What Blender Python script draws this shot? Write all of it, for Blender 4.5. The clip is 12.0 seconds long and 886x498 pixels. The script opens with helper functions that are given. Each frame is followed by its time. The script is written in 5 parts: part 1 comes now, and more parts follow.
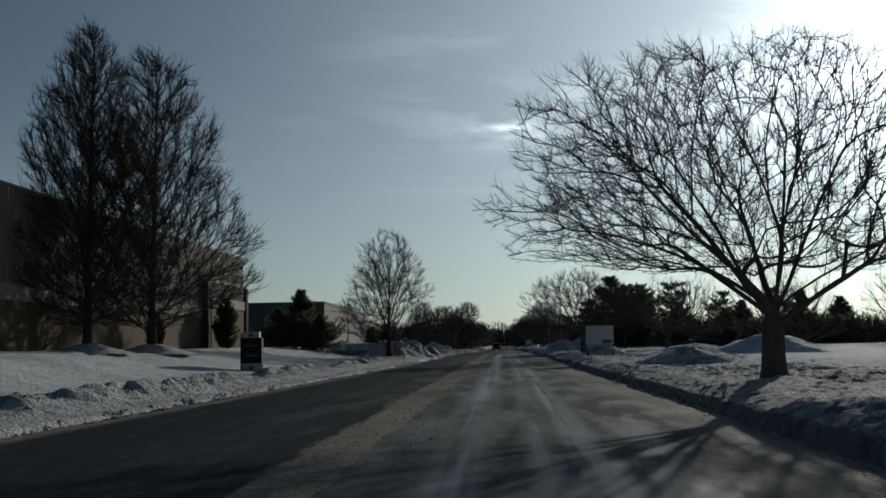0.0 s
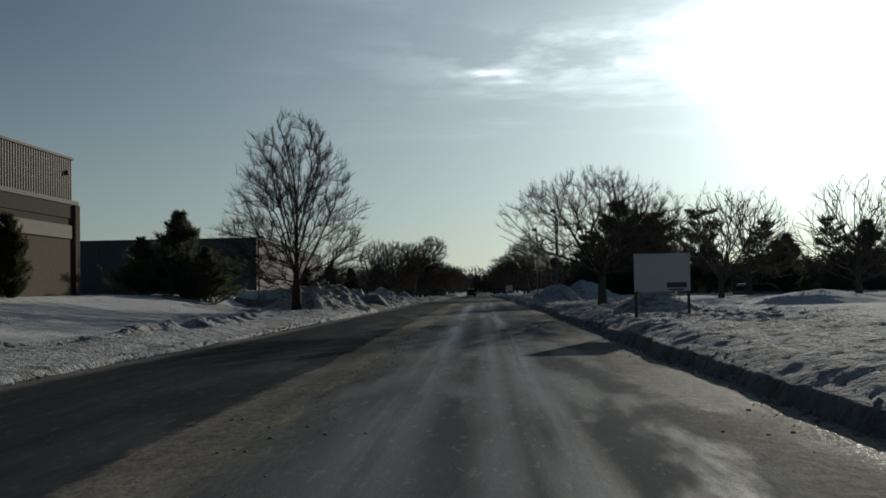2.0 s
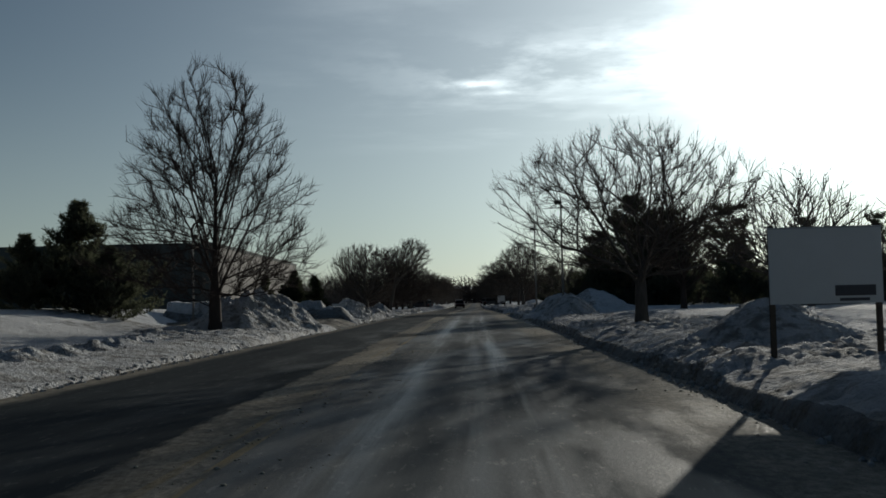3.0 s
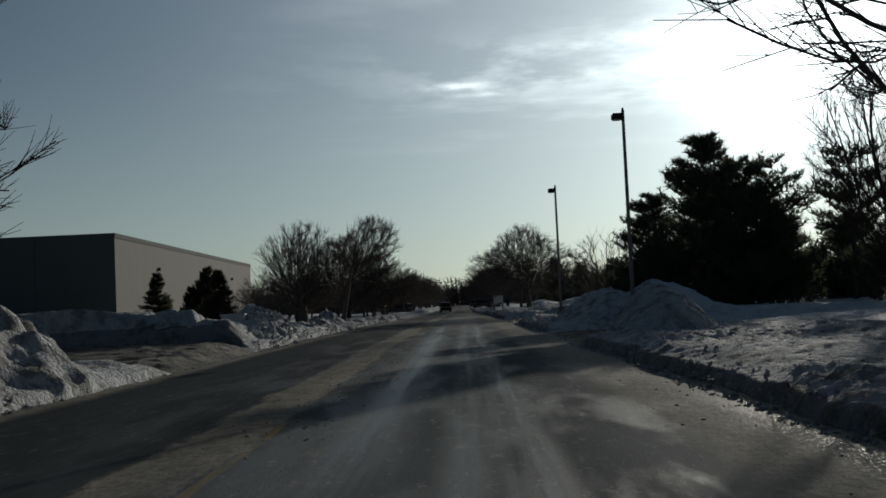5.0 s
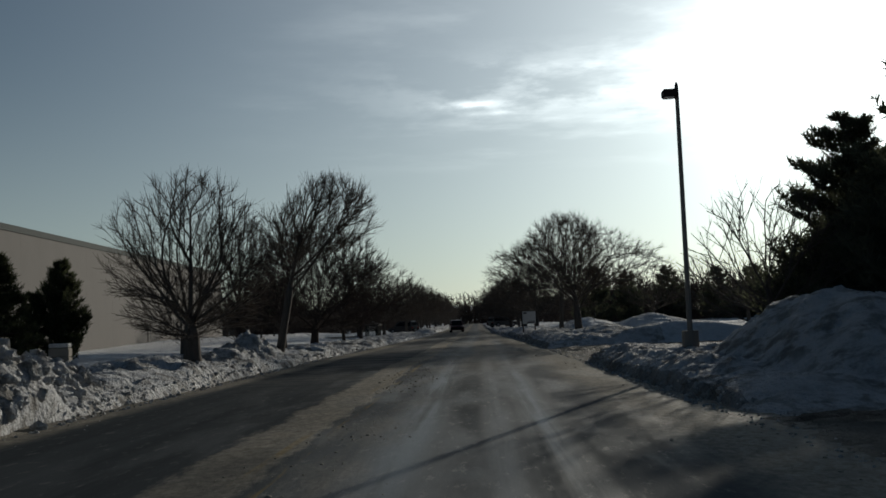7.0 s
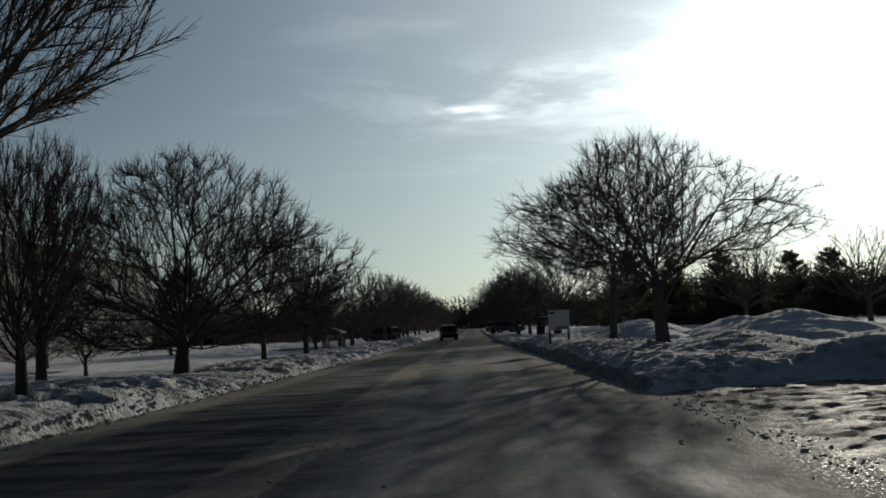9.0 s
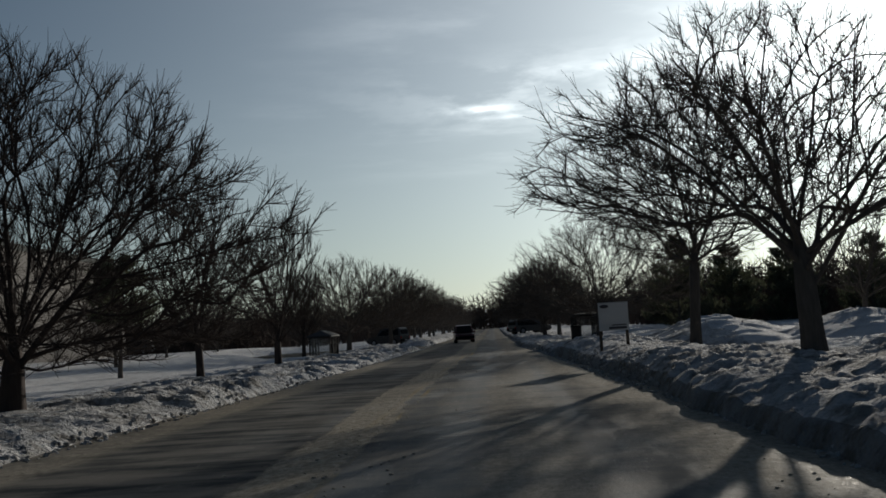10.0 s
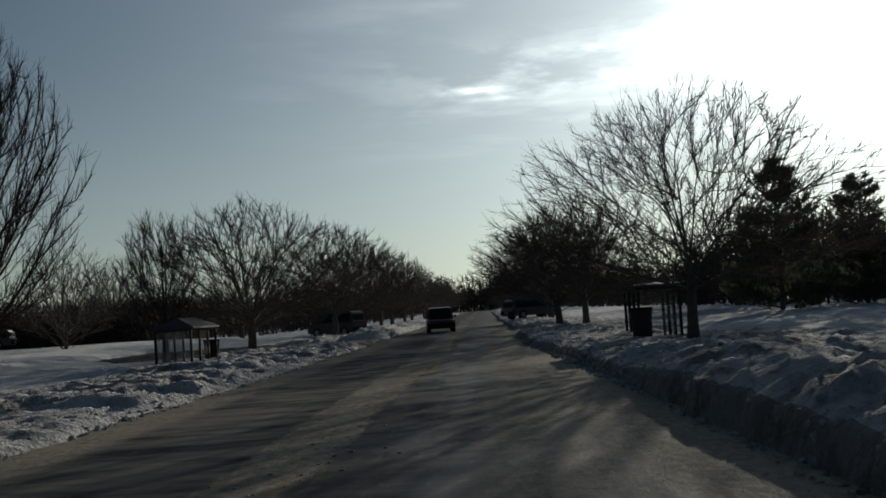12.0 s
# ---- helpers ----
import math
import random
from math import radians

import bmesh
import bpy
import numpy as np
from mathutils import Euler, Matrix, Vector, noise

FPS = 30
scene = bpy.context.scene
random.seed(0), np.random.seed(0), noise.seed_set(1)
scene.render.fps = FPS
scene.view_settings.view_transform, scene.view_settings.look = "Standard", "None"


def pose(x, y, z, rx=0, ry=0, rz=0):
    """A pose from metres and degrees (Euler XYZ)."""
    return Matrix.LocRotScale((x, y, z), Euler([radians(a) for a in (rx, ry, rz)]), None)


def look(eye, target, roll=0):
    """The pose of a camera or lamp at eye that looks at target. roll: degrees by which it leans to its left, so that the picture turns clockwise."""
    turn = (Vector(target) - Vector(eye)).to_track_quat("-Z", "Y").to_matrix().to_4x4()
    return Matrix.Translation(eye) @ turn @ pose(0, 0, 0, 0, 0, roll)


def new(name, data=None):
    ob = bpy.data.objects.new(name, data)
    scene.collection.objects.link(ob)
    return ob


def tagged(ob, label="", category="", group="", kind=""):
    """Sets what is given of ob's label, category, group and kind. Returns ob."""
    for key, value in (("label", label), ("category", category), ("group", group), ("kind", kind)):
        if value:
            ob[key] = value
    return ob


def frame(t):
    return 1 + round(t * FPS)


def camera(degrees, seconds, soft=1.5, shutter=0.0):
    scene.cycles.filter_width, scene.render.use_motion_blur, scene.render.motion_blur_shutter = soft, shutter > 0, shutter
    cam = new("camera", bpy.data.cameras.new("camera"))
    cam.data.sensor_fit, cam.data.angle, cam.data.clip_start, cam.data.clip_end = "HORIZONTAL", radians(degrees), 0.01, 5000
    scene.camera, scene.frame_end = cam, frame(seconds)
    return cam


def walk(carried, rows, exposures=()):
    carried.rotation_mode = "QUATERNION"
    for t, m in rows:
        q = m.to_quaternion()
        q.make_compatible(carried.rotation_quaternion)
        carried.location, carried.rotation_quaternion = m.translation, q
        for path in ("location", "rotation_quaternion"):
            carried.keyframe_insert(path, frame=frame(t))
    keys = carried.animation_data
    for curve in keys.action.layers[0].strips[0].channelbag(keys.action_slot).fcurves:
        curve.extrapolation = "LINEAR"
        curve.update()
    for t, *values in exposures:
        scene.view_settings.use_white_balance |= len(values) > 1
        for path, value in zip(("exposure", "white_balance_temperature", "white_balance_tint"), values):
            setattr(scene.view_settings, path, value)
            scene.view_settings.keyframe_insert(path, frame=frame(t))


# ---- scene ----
import collections

# camera and its drive along the road
cam = camera(44.58, 12.0, soft=1.65)
ROWS = [
    (0.0, 0.00, 0.00, 1.49, 3.43, 5.05, 1.11),
    (0.5, 0.10, 9.22, 1.50, 3.51, 3.35, 2.04),
    (1.0, 0.20, 18.38, 1.49, 3.11, 2.48, 1.03),
    (1.5, 0.29, 27.46, 1.50, 2.58, 2.25, 1.80),
    (2.0, 0.36, 36.42, 1.48, 2.31, 2.18, 1.12),
    (2.5, 0.41, 45.32, 1.50, 2.11, 2.34, 0.68),
    (3.0, 0.43, 54.01, 1.49, 1.78, 2.74, 1.36),
    (3.2, 0.43, 57.46, 1.50, 2.01, 2.47, 1.25),
    (4.8, 0.21, 83.88, 1.50, 1.12, 3.21, 2.53),
    (5.0, 0.18, 87.05, 1.50, 1.11, 2.86, 2.67),
    (5.5, 0.08, 94.89, 1.50, 0.94, 2.85, 3.48),
    (6.0, -0.02, 102.59, 1.51, 1.33, 3.39, 1.64),
    (6.5, -0.11, 110.27, 1.50, 1.31, 3.17, 1.52),
    (7.0, -0.19, 117.93, 1.51, 1.77, 3.83, 2.35),
    (7.2, -0.22, 120.99, 1.50, 1.49, 3.78, 2.57),
    (8.8, -0.28, 145.33, 1.51, 2.01, 4.54, 3.10),
    (9.0, -0.27, 148.28, 1.51, 1.57, 4.09, 2.86),
    (9.5, -0.25, 155.63, 1.52, 1.90, 3.84, 3.41),
    (10.0, -0.23, 163.12, 1.52, 2.59, 4.15, 3.53),
    (10.5, -0.19, 170.65, 1.50, 2.19, 3.31, 3.30),
    (11.0, -0.15, 178.19, 1.48, 2.81, 3.51, 4.10),
    (11.5, -0.09, 185.76, 1.46, 2.16, 3.16, 3.88),
    (12.0, -0.04, 193.27, 1.50, 2.12, 3.17, 3.81),
]
EXPOSURES = [(0.0, -0.68, 5900, 4), (0.5, -0.82, 6100, 6), (1.0, -0.45, 6200, 6), (1.5, -0.58, 6150, 4), (3.0, -0.50, 6100, 4), (5.0, -0.68, 6100, 4), (5.5, -0.52, 6200, 5), (9.5, -0.44, 6250, 5),
             (10.0, -0.38, 6250, 7), (10.5, -0.45, 6200, 9), (11.0, -0.58, 6200, 8), (12.0, -0.42, 6300, 5)]
walk(cam, [(t, pose(x, y, z, 90 + pitch, roll, yaw)) for t, x, y, z, yaw, pitch, roll in ROWS], EXPOSURES)

# ---- sun and sky ----
SUN_AZ, SUN_EL = 19.7, 11.8  # degrees to the right of the road's direction, and above the horizon
sun_dir = Vector((math.sin(radians(SUN_AZ)) * math.cos(radians(SUN_EL)), math.cos(radians(SUN_AZ)) * math.cos(radians(SUN_EL)), math.sin(radians(SUN_EL))))
lamp = bpy.data.lights.new("sun", "SUN")
lamp.energy, lamp.angle, lamp.color = 3.8, radians(0.6), (1.0, 0.89, 0.76)
sun_ob = new("sun", lamp)
sun_ob.matrix_world = look((60, 160, 60), Vector((60, 160, 60)) - sun_dir * 10)


def make_world():
    w = bpy.data.worlds.new("winter_sky")
    scene.world = w
    w.use_nodes = True
    nt = w.node_tree
    nt.nodes.clear()
    N, L = nt.nodes.new, nt.links.new

    def math_node(op, a, b=None, clamp=False):
        m = N("ShaderNodeMath")
        m.operation, m.use_clamp = op, clamp
        for k, v in enumerate((a, b)):
            if v is None:
                continue
            if isinstance(v, (int, float)):
                m.inputs[k].default_value = v
            else:
                L(v, m.inputs[k])
        return m.outputs[0]

    sky = N("ShaderNodeTexSky")
    sky.sky_type, sky.sun_disc = "NISHITA", False
    sky.sun_elevation, sky.sun_rotation = radians(SUN_EL), radians(SUN_AZ)
    sky.air_density, sky.dust_density, sky.ozone_density, sky.altitude = 1.0, 0.35, 2.0, 50
    coord = N("ShaderNodeTexCoord")
    way = N("ShaderNodeVectorMath")
    way.operation = "NORMALIZE"
    L(coord.outputs["Generated"], way.inputs[0])
    # nearness to the sun
    dot = N("ShaderNodeVectorMath")
    dot.operation = "DOT_PRODUCT"
    L(way.outputs[0], dot.inputs[0])
    dot.inputs[1].default_value = sun_dir
    ang = math_node("ARCCOSINE", math_node("MINIMUM", dot.outputs["Value"], 1.0))
    halo = math_node("POWER", 2.71828, math_node("MULTIPLY", math_node("MULTIPLY", ang, ang), -1 / (2 * 0.062 ** 2)))
    wide = math_node("POWER", 2.71828, math_node("MULTIPLY", ang, -1 / 0.25))
    # thin streaks of cloud on a flat layer
    sep = N("ShaderNodeSeparateXYZ")
    L(way.outputs[0], sep.inputs[0])
    height = math_node("MAXIMUM", sep.outputs["Z"], 0.02)
    flat = N("ShaderNodeCombineXYZ")
    L(math_node("DIVIDE", sep.outputs["X"], height), flat.inputs[0])
    L(math_node("DIVIDE", sep.outputs["Y"], height), flat.inputs[1])
    mp = N("ShaderNodeMapping")
    mp.inputs["Rotation"].default_value = (0, 0, radians(-12))
    mp.inputs["Scale"].default_value = (0.55, 0.62, 1)
    L(flat.outputs[0], mp.inputs[0])
    clouds = N("ShaderNodeTexNoise")
    clouds.inputs["Scale"].default_value, clouds.inputs["Detail"].default_value, clouds.inputs["Roughness"].default_value = 1.3, 7, 0.58
    L(mp.outputs[0], clouds.inputs["Vector"])
    ramp = N("ShaderNodeMapRange")
    ramp.interpolation_type = "SMOOTHSTEP"
    ramp.inputs["From Min"].default_value, ramp.inputs["From Max"].default_value = 0.47, 0.72
    L(clouds.outputs[0], ramp.inputs["Value"])
    # low haze band thins the cloud near the horizon
    low = N("ShaderNodeMapRange")
    low.inputs["From Min"].default_value, low.inputs["From Max"].default_value = 0.13, 0.20
    L(sep.outputs["Z"], low.inputs["Value"])
    high = N("ShaderNodeMapRange")
    high.inputs["From Min"].default_value, high.inputs["From Max"].default_value = 0.22, 0.33
    high.inputs["To Min"].default_value, high.inputs["To Max"].default_value = 1.0, 0.25
    L(sep.outputs["Z"], high.inputs["Value"])
    cloud = math_node("MULTIPLY", math_node("MULTIPLY", ramp.outputs[0], high.outputs[0]), low.outputs[0])
    veil = math_node("MULTIPLY", cloud, math_node("MULTIPLY", math_node("SUBTRACT", wide, 0.10, True), 2.0))

    def gauss(value, centre, width):
        d = math_node("DIVIDE", math_node("SUBTRACT", value, centre), width)
        return math_node("POWER", 2.71828, math_node("MULTIPLY", math_node("MULTIPLY", d, d), -1.0))

    # a mottled cloud bank low over the road, thickening towards the sun, with a bright rim below it
    side = math_node("DIVIDE", sep.outputs["X"], math_node("MAXIMUM", sep.outputs["Y"], 0.05))
    fine = N("ShaderNodeTexNoise")
    fine.inputs["Scale"].default_value, fine.inputs["Detail"].default_value, fine.inputs["Roughness"].default_value = 1.0, 6, 0.6
    mp2 = N("ShaderNodeMapping")
    mp2.inputs["Scale"].default_value = (11, 11, 36)
    L(way.outputs[0], mp2.inputs[0])
    L(mp2.outputs[0], fine.inputs["Vector"])
    puff = N("ShaderNodeMapRange")
    puff.interpolation_type = "SMOOTHSTEP"
    puff.inputs["From Min"].default_value, puff.inputs["From Max"].default_value = 0.44, 0.63
    L(fine.outputs[0], puff.inputs["Value"])
    bank = math_node("MULTIPLY", math_node("MULTIPLY", gauss(side, 0.19, 0.20), gauss(sep.outputs["Z"], 0.208, 0.028)), puff.outputs[0])
    rims = math_node("ADD", math_node("MULTIPLY", gauss(side, 0.008, 0.034), gauss(sep.outputs["Z"], 0.1965, 0.0036)), math_node("MULTIPLY", gauss(side, 0.016, 0.022), gauss(sep.outputs["Z"], 0.1885, 0.0026)))
    veil = math_node("ADD", veil, math_node("ADD", math_node("MULTIPLY", bank, 0.42), math_node("MULTIPLY", math_node("MULTIPLY", rims, math_node("ADD", 0.5, puff.outputs[0])), 0.52)))
    glow = math_node("ADD", math_node("MULTIPLY", halo, GLOW), math_node("MULTIPLY", wide, GLOW_WIDE))
    total = math_node("ADD", glow, math_node("MULTIPLY", veil, CLOUD_GAIN))
    tint = N("ShaderNodeMix")
    tint.data_type = "RGBA"
    tint.blend_type = "MULTIPLY"
    tint.inputs["Factor"].default_value = 1
    tint.inputs["A"].default_value = (0.995, 0.995, 0.97, 1)
    L(total, tint.inputs["B"])
    base = N("ShaderNodeVectorMath")
    base.operation = "MULTIPLY"
    pale = N("ShaderNodeHueSaturation")
    pale.inputs["Saturation"].default_value = 1.0
    L(sky.outputs[0], pale.inputs["Color"])
    L(pale.outputs[0], base.inputs[0])
    base.inputs[1].default_value = SKY_TINT
    add = N("ShaderNodeVectorMath")
    add.operation = "ADD"
    L(base.outputs[0], add.inputs[0])
    L(tint.outputs["Result"], add.inputs[1])
    # warm haze low over the horizon
    haze = N("ShaderNodeVectorMath")
    haze.operation = "SCALE"
    haze.inputs[0].default_value = HAZE_TINT
    L(math_node("MULTIPLY", gauss(sep.outputs["Z"], 0.0, 0.17), HAZE_LOW), haze.inputs["Scale"])
    whole = N("ShaderNodeVectorMath")
    whole.operation = "ADD"
    L(add.outputs[0], whole.inputs[0])
    L(haze.outputs[0], whole.inputs[1])
    bg = N("ShaderNodeBackground")
    bg.inputs["Strength"].default_value = SKY_STRENGTH
    L(whole.outputs[0], bg.inputs["Color"])
    out = N("ShaderNodeOutputWorld")
    L(bg.outputs[0], out.inputs[0])


SKY_STRENGTH, SKY_TINT = 0.08, (0.246, 0.354, 0.424)
HAZE_LOW, HAZE_TINT = 2.8, (1.0, 0.93, 0.80)
GLOW, GLOW_WIDE, CLOUD_GAIN = 24.0, 21.5, 17.0
make_world()


# ---- materials ----
class Mat:
    """A node material with short-hands."""

    def __init__(self, name, rough=0.8, metal=0.0, spec=0.5):
        self.m = bpy.data.materials.new(name)
        self.m.use_nodes = True
        self.t = self.m.node_tree
        self.b = self.t.nodes["Principled BSDF"]
        self.b.inputs["Roughness"].default_value = rough
        self.b.inputs["Metallic"].default_value = metal
        self.b.inputs["Specular IOR Level"].default_value = spec
        self.co = self.t.nodes.new("ShaderNodeTexCoord")

    def node(self, kind, **values):
        n = self.t.nodes.new(kind)
        for k, v in values.items():
            n.inputs[k].default_value = v
        return n

    def link(self, a, b):
        self.t.links.new(a, b)

    def noise(self, scale, detail=4, rough=0.55, stretch=None, shift=(0, 0, 0)):
        n = self.node("ShaderNodeTexNoise", Scale=scale, Detail=detail, Roughness=rough)
        src = self.co.outputs["Object"]
        if stretch:
            mp = self.node("ShaderNodeMapping", Scale=stretch, Location=shift)
            self.link(src, mp.inputs[0])
            src = mp.outputs[0]
        self.link(src, n.inputs["Vector"])
        return n.outputs[0]

    def band(self, value, lo, hi, smooth=True):
        r = self.node("ShaderNodeMapRange")
        r.interpolation_type = "SMOOTHSTEP" if smooth else "LINEAR"
        r.inputs["From Min"].default_value, r.inputs["From Max"].default_value = lo, hi
        self.link(value, r.inputs["Value"])
        return r.outputs[0]

    def calc(self, op, a, b=None, clamp=False):
        n = self.t.nodes.new("ShaderNodeMath")
        n.operation, n.use_clamp = op, clamp
        for k, v in enumerate((a, b)):
            if v is None:
                continue
            if isinstance(v, (int, float)):
                n.inputs[k].default_value = v
            else:
                self.link(v, n.inputs[k])
        return n.outputs[0]

    def mix(self, fac, a, b):
        n = self.t.nodes.new("ShaderNodeMix")
        n.data_type = "RGBA"
        for key, v in (("Factor", fac), ("A", a), ("B", b)):
            if isinstance(v, tuple):
                n.inputs[key].default_value = (*v, 1) if len(v) == 3 else v
            elif isinstance(v, (int, float)):
                n.inputs[key].default_value = v
            else:
                self.link(v, n.inputs[key])
        return n.outputs["Result"]

    def colour(self, c):
        if isinstance(c, tuple):
            self.b.inputs["Base Color"].default_value = (*c, 1)
        else:
            self.link(c, self.b.inputs["Base Color"])
        return self

    def rough(self, r):
        self.link(r, self.b.inputs["Roughness"])
        return self

    def bump(self, height, strength=0.5, dist=0.02):
        n = self.node("ShaderNodeBump", Strength=strength, Distance=dist)
        self.link(height, n.inputs["Height"])
        self.link(n.outputs[0], self.b.inputs["Normal"])
        return self


def simple(name, colour, rough=0.7, metal=0.0, vary=0.25, scale=6.0, bump=0.0):
    m = Mat(name, rough, metal, 0.5 if rough < 0.6 else 0.08)
    n = m.noise(scale, 5)
    dark = tuple(c * (1 - vary) for c in colour)
    light = tuple(min(1, c * (1 + vary)) for c in colour)
    m.colour(m.mix(n, dark, light))
    if bump:
        m.bump(m.noise(scale * 4, 4), bump, 0.01)
    return m.m


def snow_material(name, dirt=0.0, white=1.0, crumb=1.2, deep=0.12):
    m = Mat(name, 0.85, spec=0.03)
    big, fine = m.noise(0.35, 4), m.noise(9, 5, 0.6)
    col = m.mix(big, tuple(c * white for c in (0.80, 0.80, 0.81)), tuple(c * white for c in (0.87, 0.87, 0.87)))
    if dirt:
        spots = m.calc("MULTIPLY", m.band(m.noise(2.2, 6, 0.65), 0.42, 0.62), m.band(m.noise(0.5, 3), 0.28, 0.58))
        col = m.mix(m.calc("MULTIPLY", spots, dirt), col, (0.20, 0.185, 0.16))
        grit = m.band(m.noise(26, 3, 0.7), 0.60, 0.70)
        col = m.mix(m.calc("MULTIPLY", grit, dirt * 0.8), col, (0.16, 0.15, 0.135))
    m.colour(col)
    relief = m.calc("ADD", m.noise(crumb, 8, 0.72), m.calc("MULTIPLY", fine, 0.35))
    if dirt > 0.5:
        for size, much in ((6.5, 0.75), (17.0, 0.45)):
            cells = m.node("ShaderNodeTexVoronoi", Scale=size)
            m.link(m.co.outputs["Object"], cells.inputs["Vector"])
            relief = m.calc("SUBTRACT", relief, m.calc("MULTIPLY", cells.outputs["Distance"], much))
    m.bump(relief, 1.0, deep)
    return m.m


def road_material():
    """Wet, salted asphalt: glossy wheel tracks, a tan ridge of slush along the middle line, slush at both edges, worn double line."""
    m = Mat("salted_asphalt", 0.6, spec=0.3)
    sep = m.t.nodes.new("ShaderNodeSeparateXYZ")
    m.link(m.co.outputs["Object"], sep.inputs[0])

    def kept(key):
        at = m.t.nodes.new("ShaderNodeAttribute")
        at.attribute_name = key
        return at.outputs["Fac"]

    def times(*values):
        out = values[0]
        for v in values[1:]:
            out = m.calc("MULTIPLY", out, v)
        return out

    def less(value):
        return m.calc("SUBTRACT", 1.0, value)

    wob = m.calc("MULTIPLY", m.calc("SUBTRACT", m.noise(0.05, 3), 0.5), 0.9)
    ragged = m.calc("MULTIPLY", m.calc("SUBTRACT", m.noise(1.0, 8, 0.72, (1.8, 0.55, 1), (2, 4, 0)), 0.5), 0.85)
    across = kept("from_line")
    x = m.calc("ADD", m.calc("ADD", across, wob), ragged)
    lane = m.calc("ADD", across, m.calc("MULTIPLY", wob, 0.5))

    def strip(value, centre, half, soft):
        return less(m.band(m.calc("ABSOLUTE", m.calc("SUBTRACT", value, centre)), half, half + soft))

    streak = m.noise(1.0, 6, 0.6, (2.6, 0.05, 1))
    patch = m.noise(1.0, 5, 0.6, (0.45, 0.07, 1), (3, 7, 0))
    cross = m.noise(1.0, 6, 0.65, (0.35, 1.1, 1), (8, 3, 0))
    grain = m.noise(22, 4, 0.7)
    lumpy = m.noise(1.0, 6, 0.7, (9.0, 4.5, 9.0), (1, 8, 0))
    late = m.band(sep.outputs["Y"], 138, 172)
    # bare asphalt, greyer with salt in the right-hand lane
    bare = m.mix(streak, (0.024, 0.029, 0.032), (0.066, 0.073, 0.077))
    film = times(m.band(lane, -0.3, 0.5), m.calc("ADD", 0.35, m.calc("MULTIPLY", m.band(patch, 0.35, 0.65), 0.65)))
    col = m.mix(film, bare, (0.137, 0.146, 0.149))
    col = m.mix(times(late, m.band(cross, 0.36, 0.62), 0.75), col, (0.23, 0.215, 0.19))
    # wheel tracks, their colour paled for the bright sky they mirror
    tracks = m.calc("MAXIMUM", strip(lane, 1.35, 0.05, 0.65), m.calc("MAXIMUM", m.calc("MULTIPLY", strip(lane, 2.55, 0.05, 0.32), 0.7), strip(lane, 3.15, 0.05, 0.40)))
    tracks = times(tracks, m.band(m.calc("ADD", m.calc("MULTIPLY", streak, 0.55), m.calc("MULTIPLY", patch, 0.45)), 0.36, 0.56), less(m.calc("MULTIPLY", late, 0.6)))
    col = m.mix(m.calc("MULTIPLY", tracks, 0.27), col, (0.165, 0.17, 0.172))
    # slush
    ridge = times(strip(x, -0.42, 0.40, 0.16), m.calc("ADD", 0.45, m.calc("MULTIPLY", m.band(m.noise(1.0, 3, 0.5, (0.3, 0.045, 1), (1, 9, 0)), 0.38, 0.58), 0.55)))
    thin = times(strip(x, 0.55, 0.5, 0.5), m.band(m.noise(1.0, 6, 0.7, (1.4, 0.2, 1), (5, 5, 0)), 0.42, 0.66), 0.28)
    right = less(m.band(m.calc("ADD", kept("from_right"), m.calc("ADD", m.calc("MULTIPLY", ragged, 1.3), wob)), 0.9, 1.9))
    left = less(m.band(m.calc("ADD", m.calc("SUBTRACT", kept("from_left"), m.calc("MULTIPLY", late, 0.5)), m.calc("MULTIPLY", ragged, 0.8)), 0.3, 0.85))
    middle = times(late, strip(x, 2.3, 0.35, 0.5), 0.55)
    worn = m.calc("ADD", 0.45, m.calc("MULTIPLY", m.band(m.calc("ADD", m.calc("MULTIPLY", patch, 0.6), m.calc("MULTIPLY", m.noise(1.5, 6, 0.7), 0.5)), 0.38, 0.66), 0.55))
    salt = m.calc("MAXIMUM", m.calc("MAXIMUM", ridge, thin), m.calc("MAXIMUM", m.calc("MAXIMUM", m.calc("MULTIPLY", right, 0.92), m.calc("MULTIPLY", left, 0.8)), middle))
    salt = m.calc("MULTIPLY", salt, worn)
    slush = m.mix(m.band(m.calc("ADD", m.calc("MULTIPLY", lumpy, 0.7), m.calc("MULTIPLY", grain, 0.3)), 0.34, 0.66), (0.20, 0.175, 0.135), (0.47, 0.425, 0.345))
    col = m.mix(salt, col, slush)
    flecks = times(m.band(m.noise(1.0, 6, 0.78, (6.0, 1.6, 8.0), (6, 3, 0)), 0.55, 0.66), m.calc("ADD", 0.15, m.calc("MULTIPLY", m.band(lane, -0.5, 0.5), 0.20)))
    col = m.mix(flecks, col, (0.40, 0.38, 0.35))
    # worn double line
    line = times(strip(m.calc("ABSOLUTE", across), 0.16, 0.05, 0.02), m.band(m.noise(1.0, 5, 0.7, (1.5, 0.12, 1), (5, 1, 0)), 0.46, 0.60), less(m.calc("MULTIPLY", salt, 0.8)), 0.42)
    col = m.mix(line, col, (0.40, 0.27, 0.06))
    m.colour(col)
    damp = m.band(m.noise(1.0, 5, 0.6, (0.8, 0.16, 1), (4, 4, 0)), 0.46, 0.62)
    glossy = m.calc("MAXIMUM", tracks, m.calc("MULTIPLY", times(damp, m.band(lane, -4.5, 0.5)), 0.55))
    glossy = times(glossy, less(m.calc("MULTIPLY", salt, 0.9)))
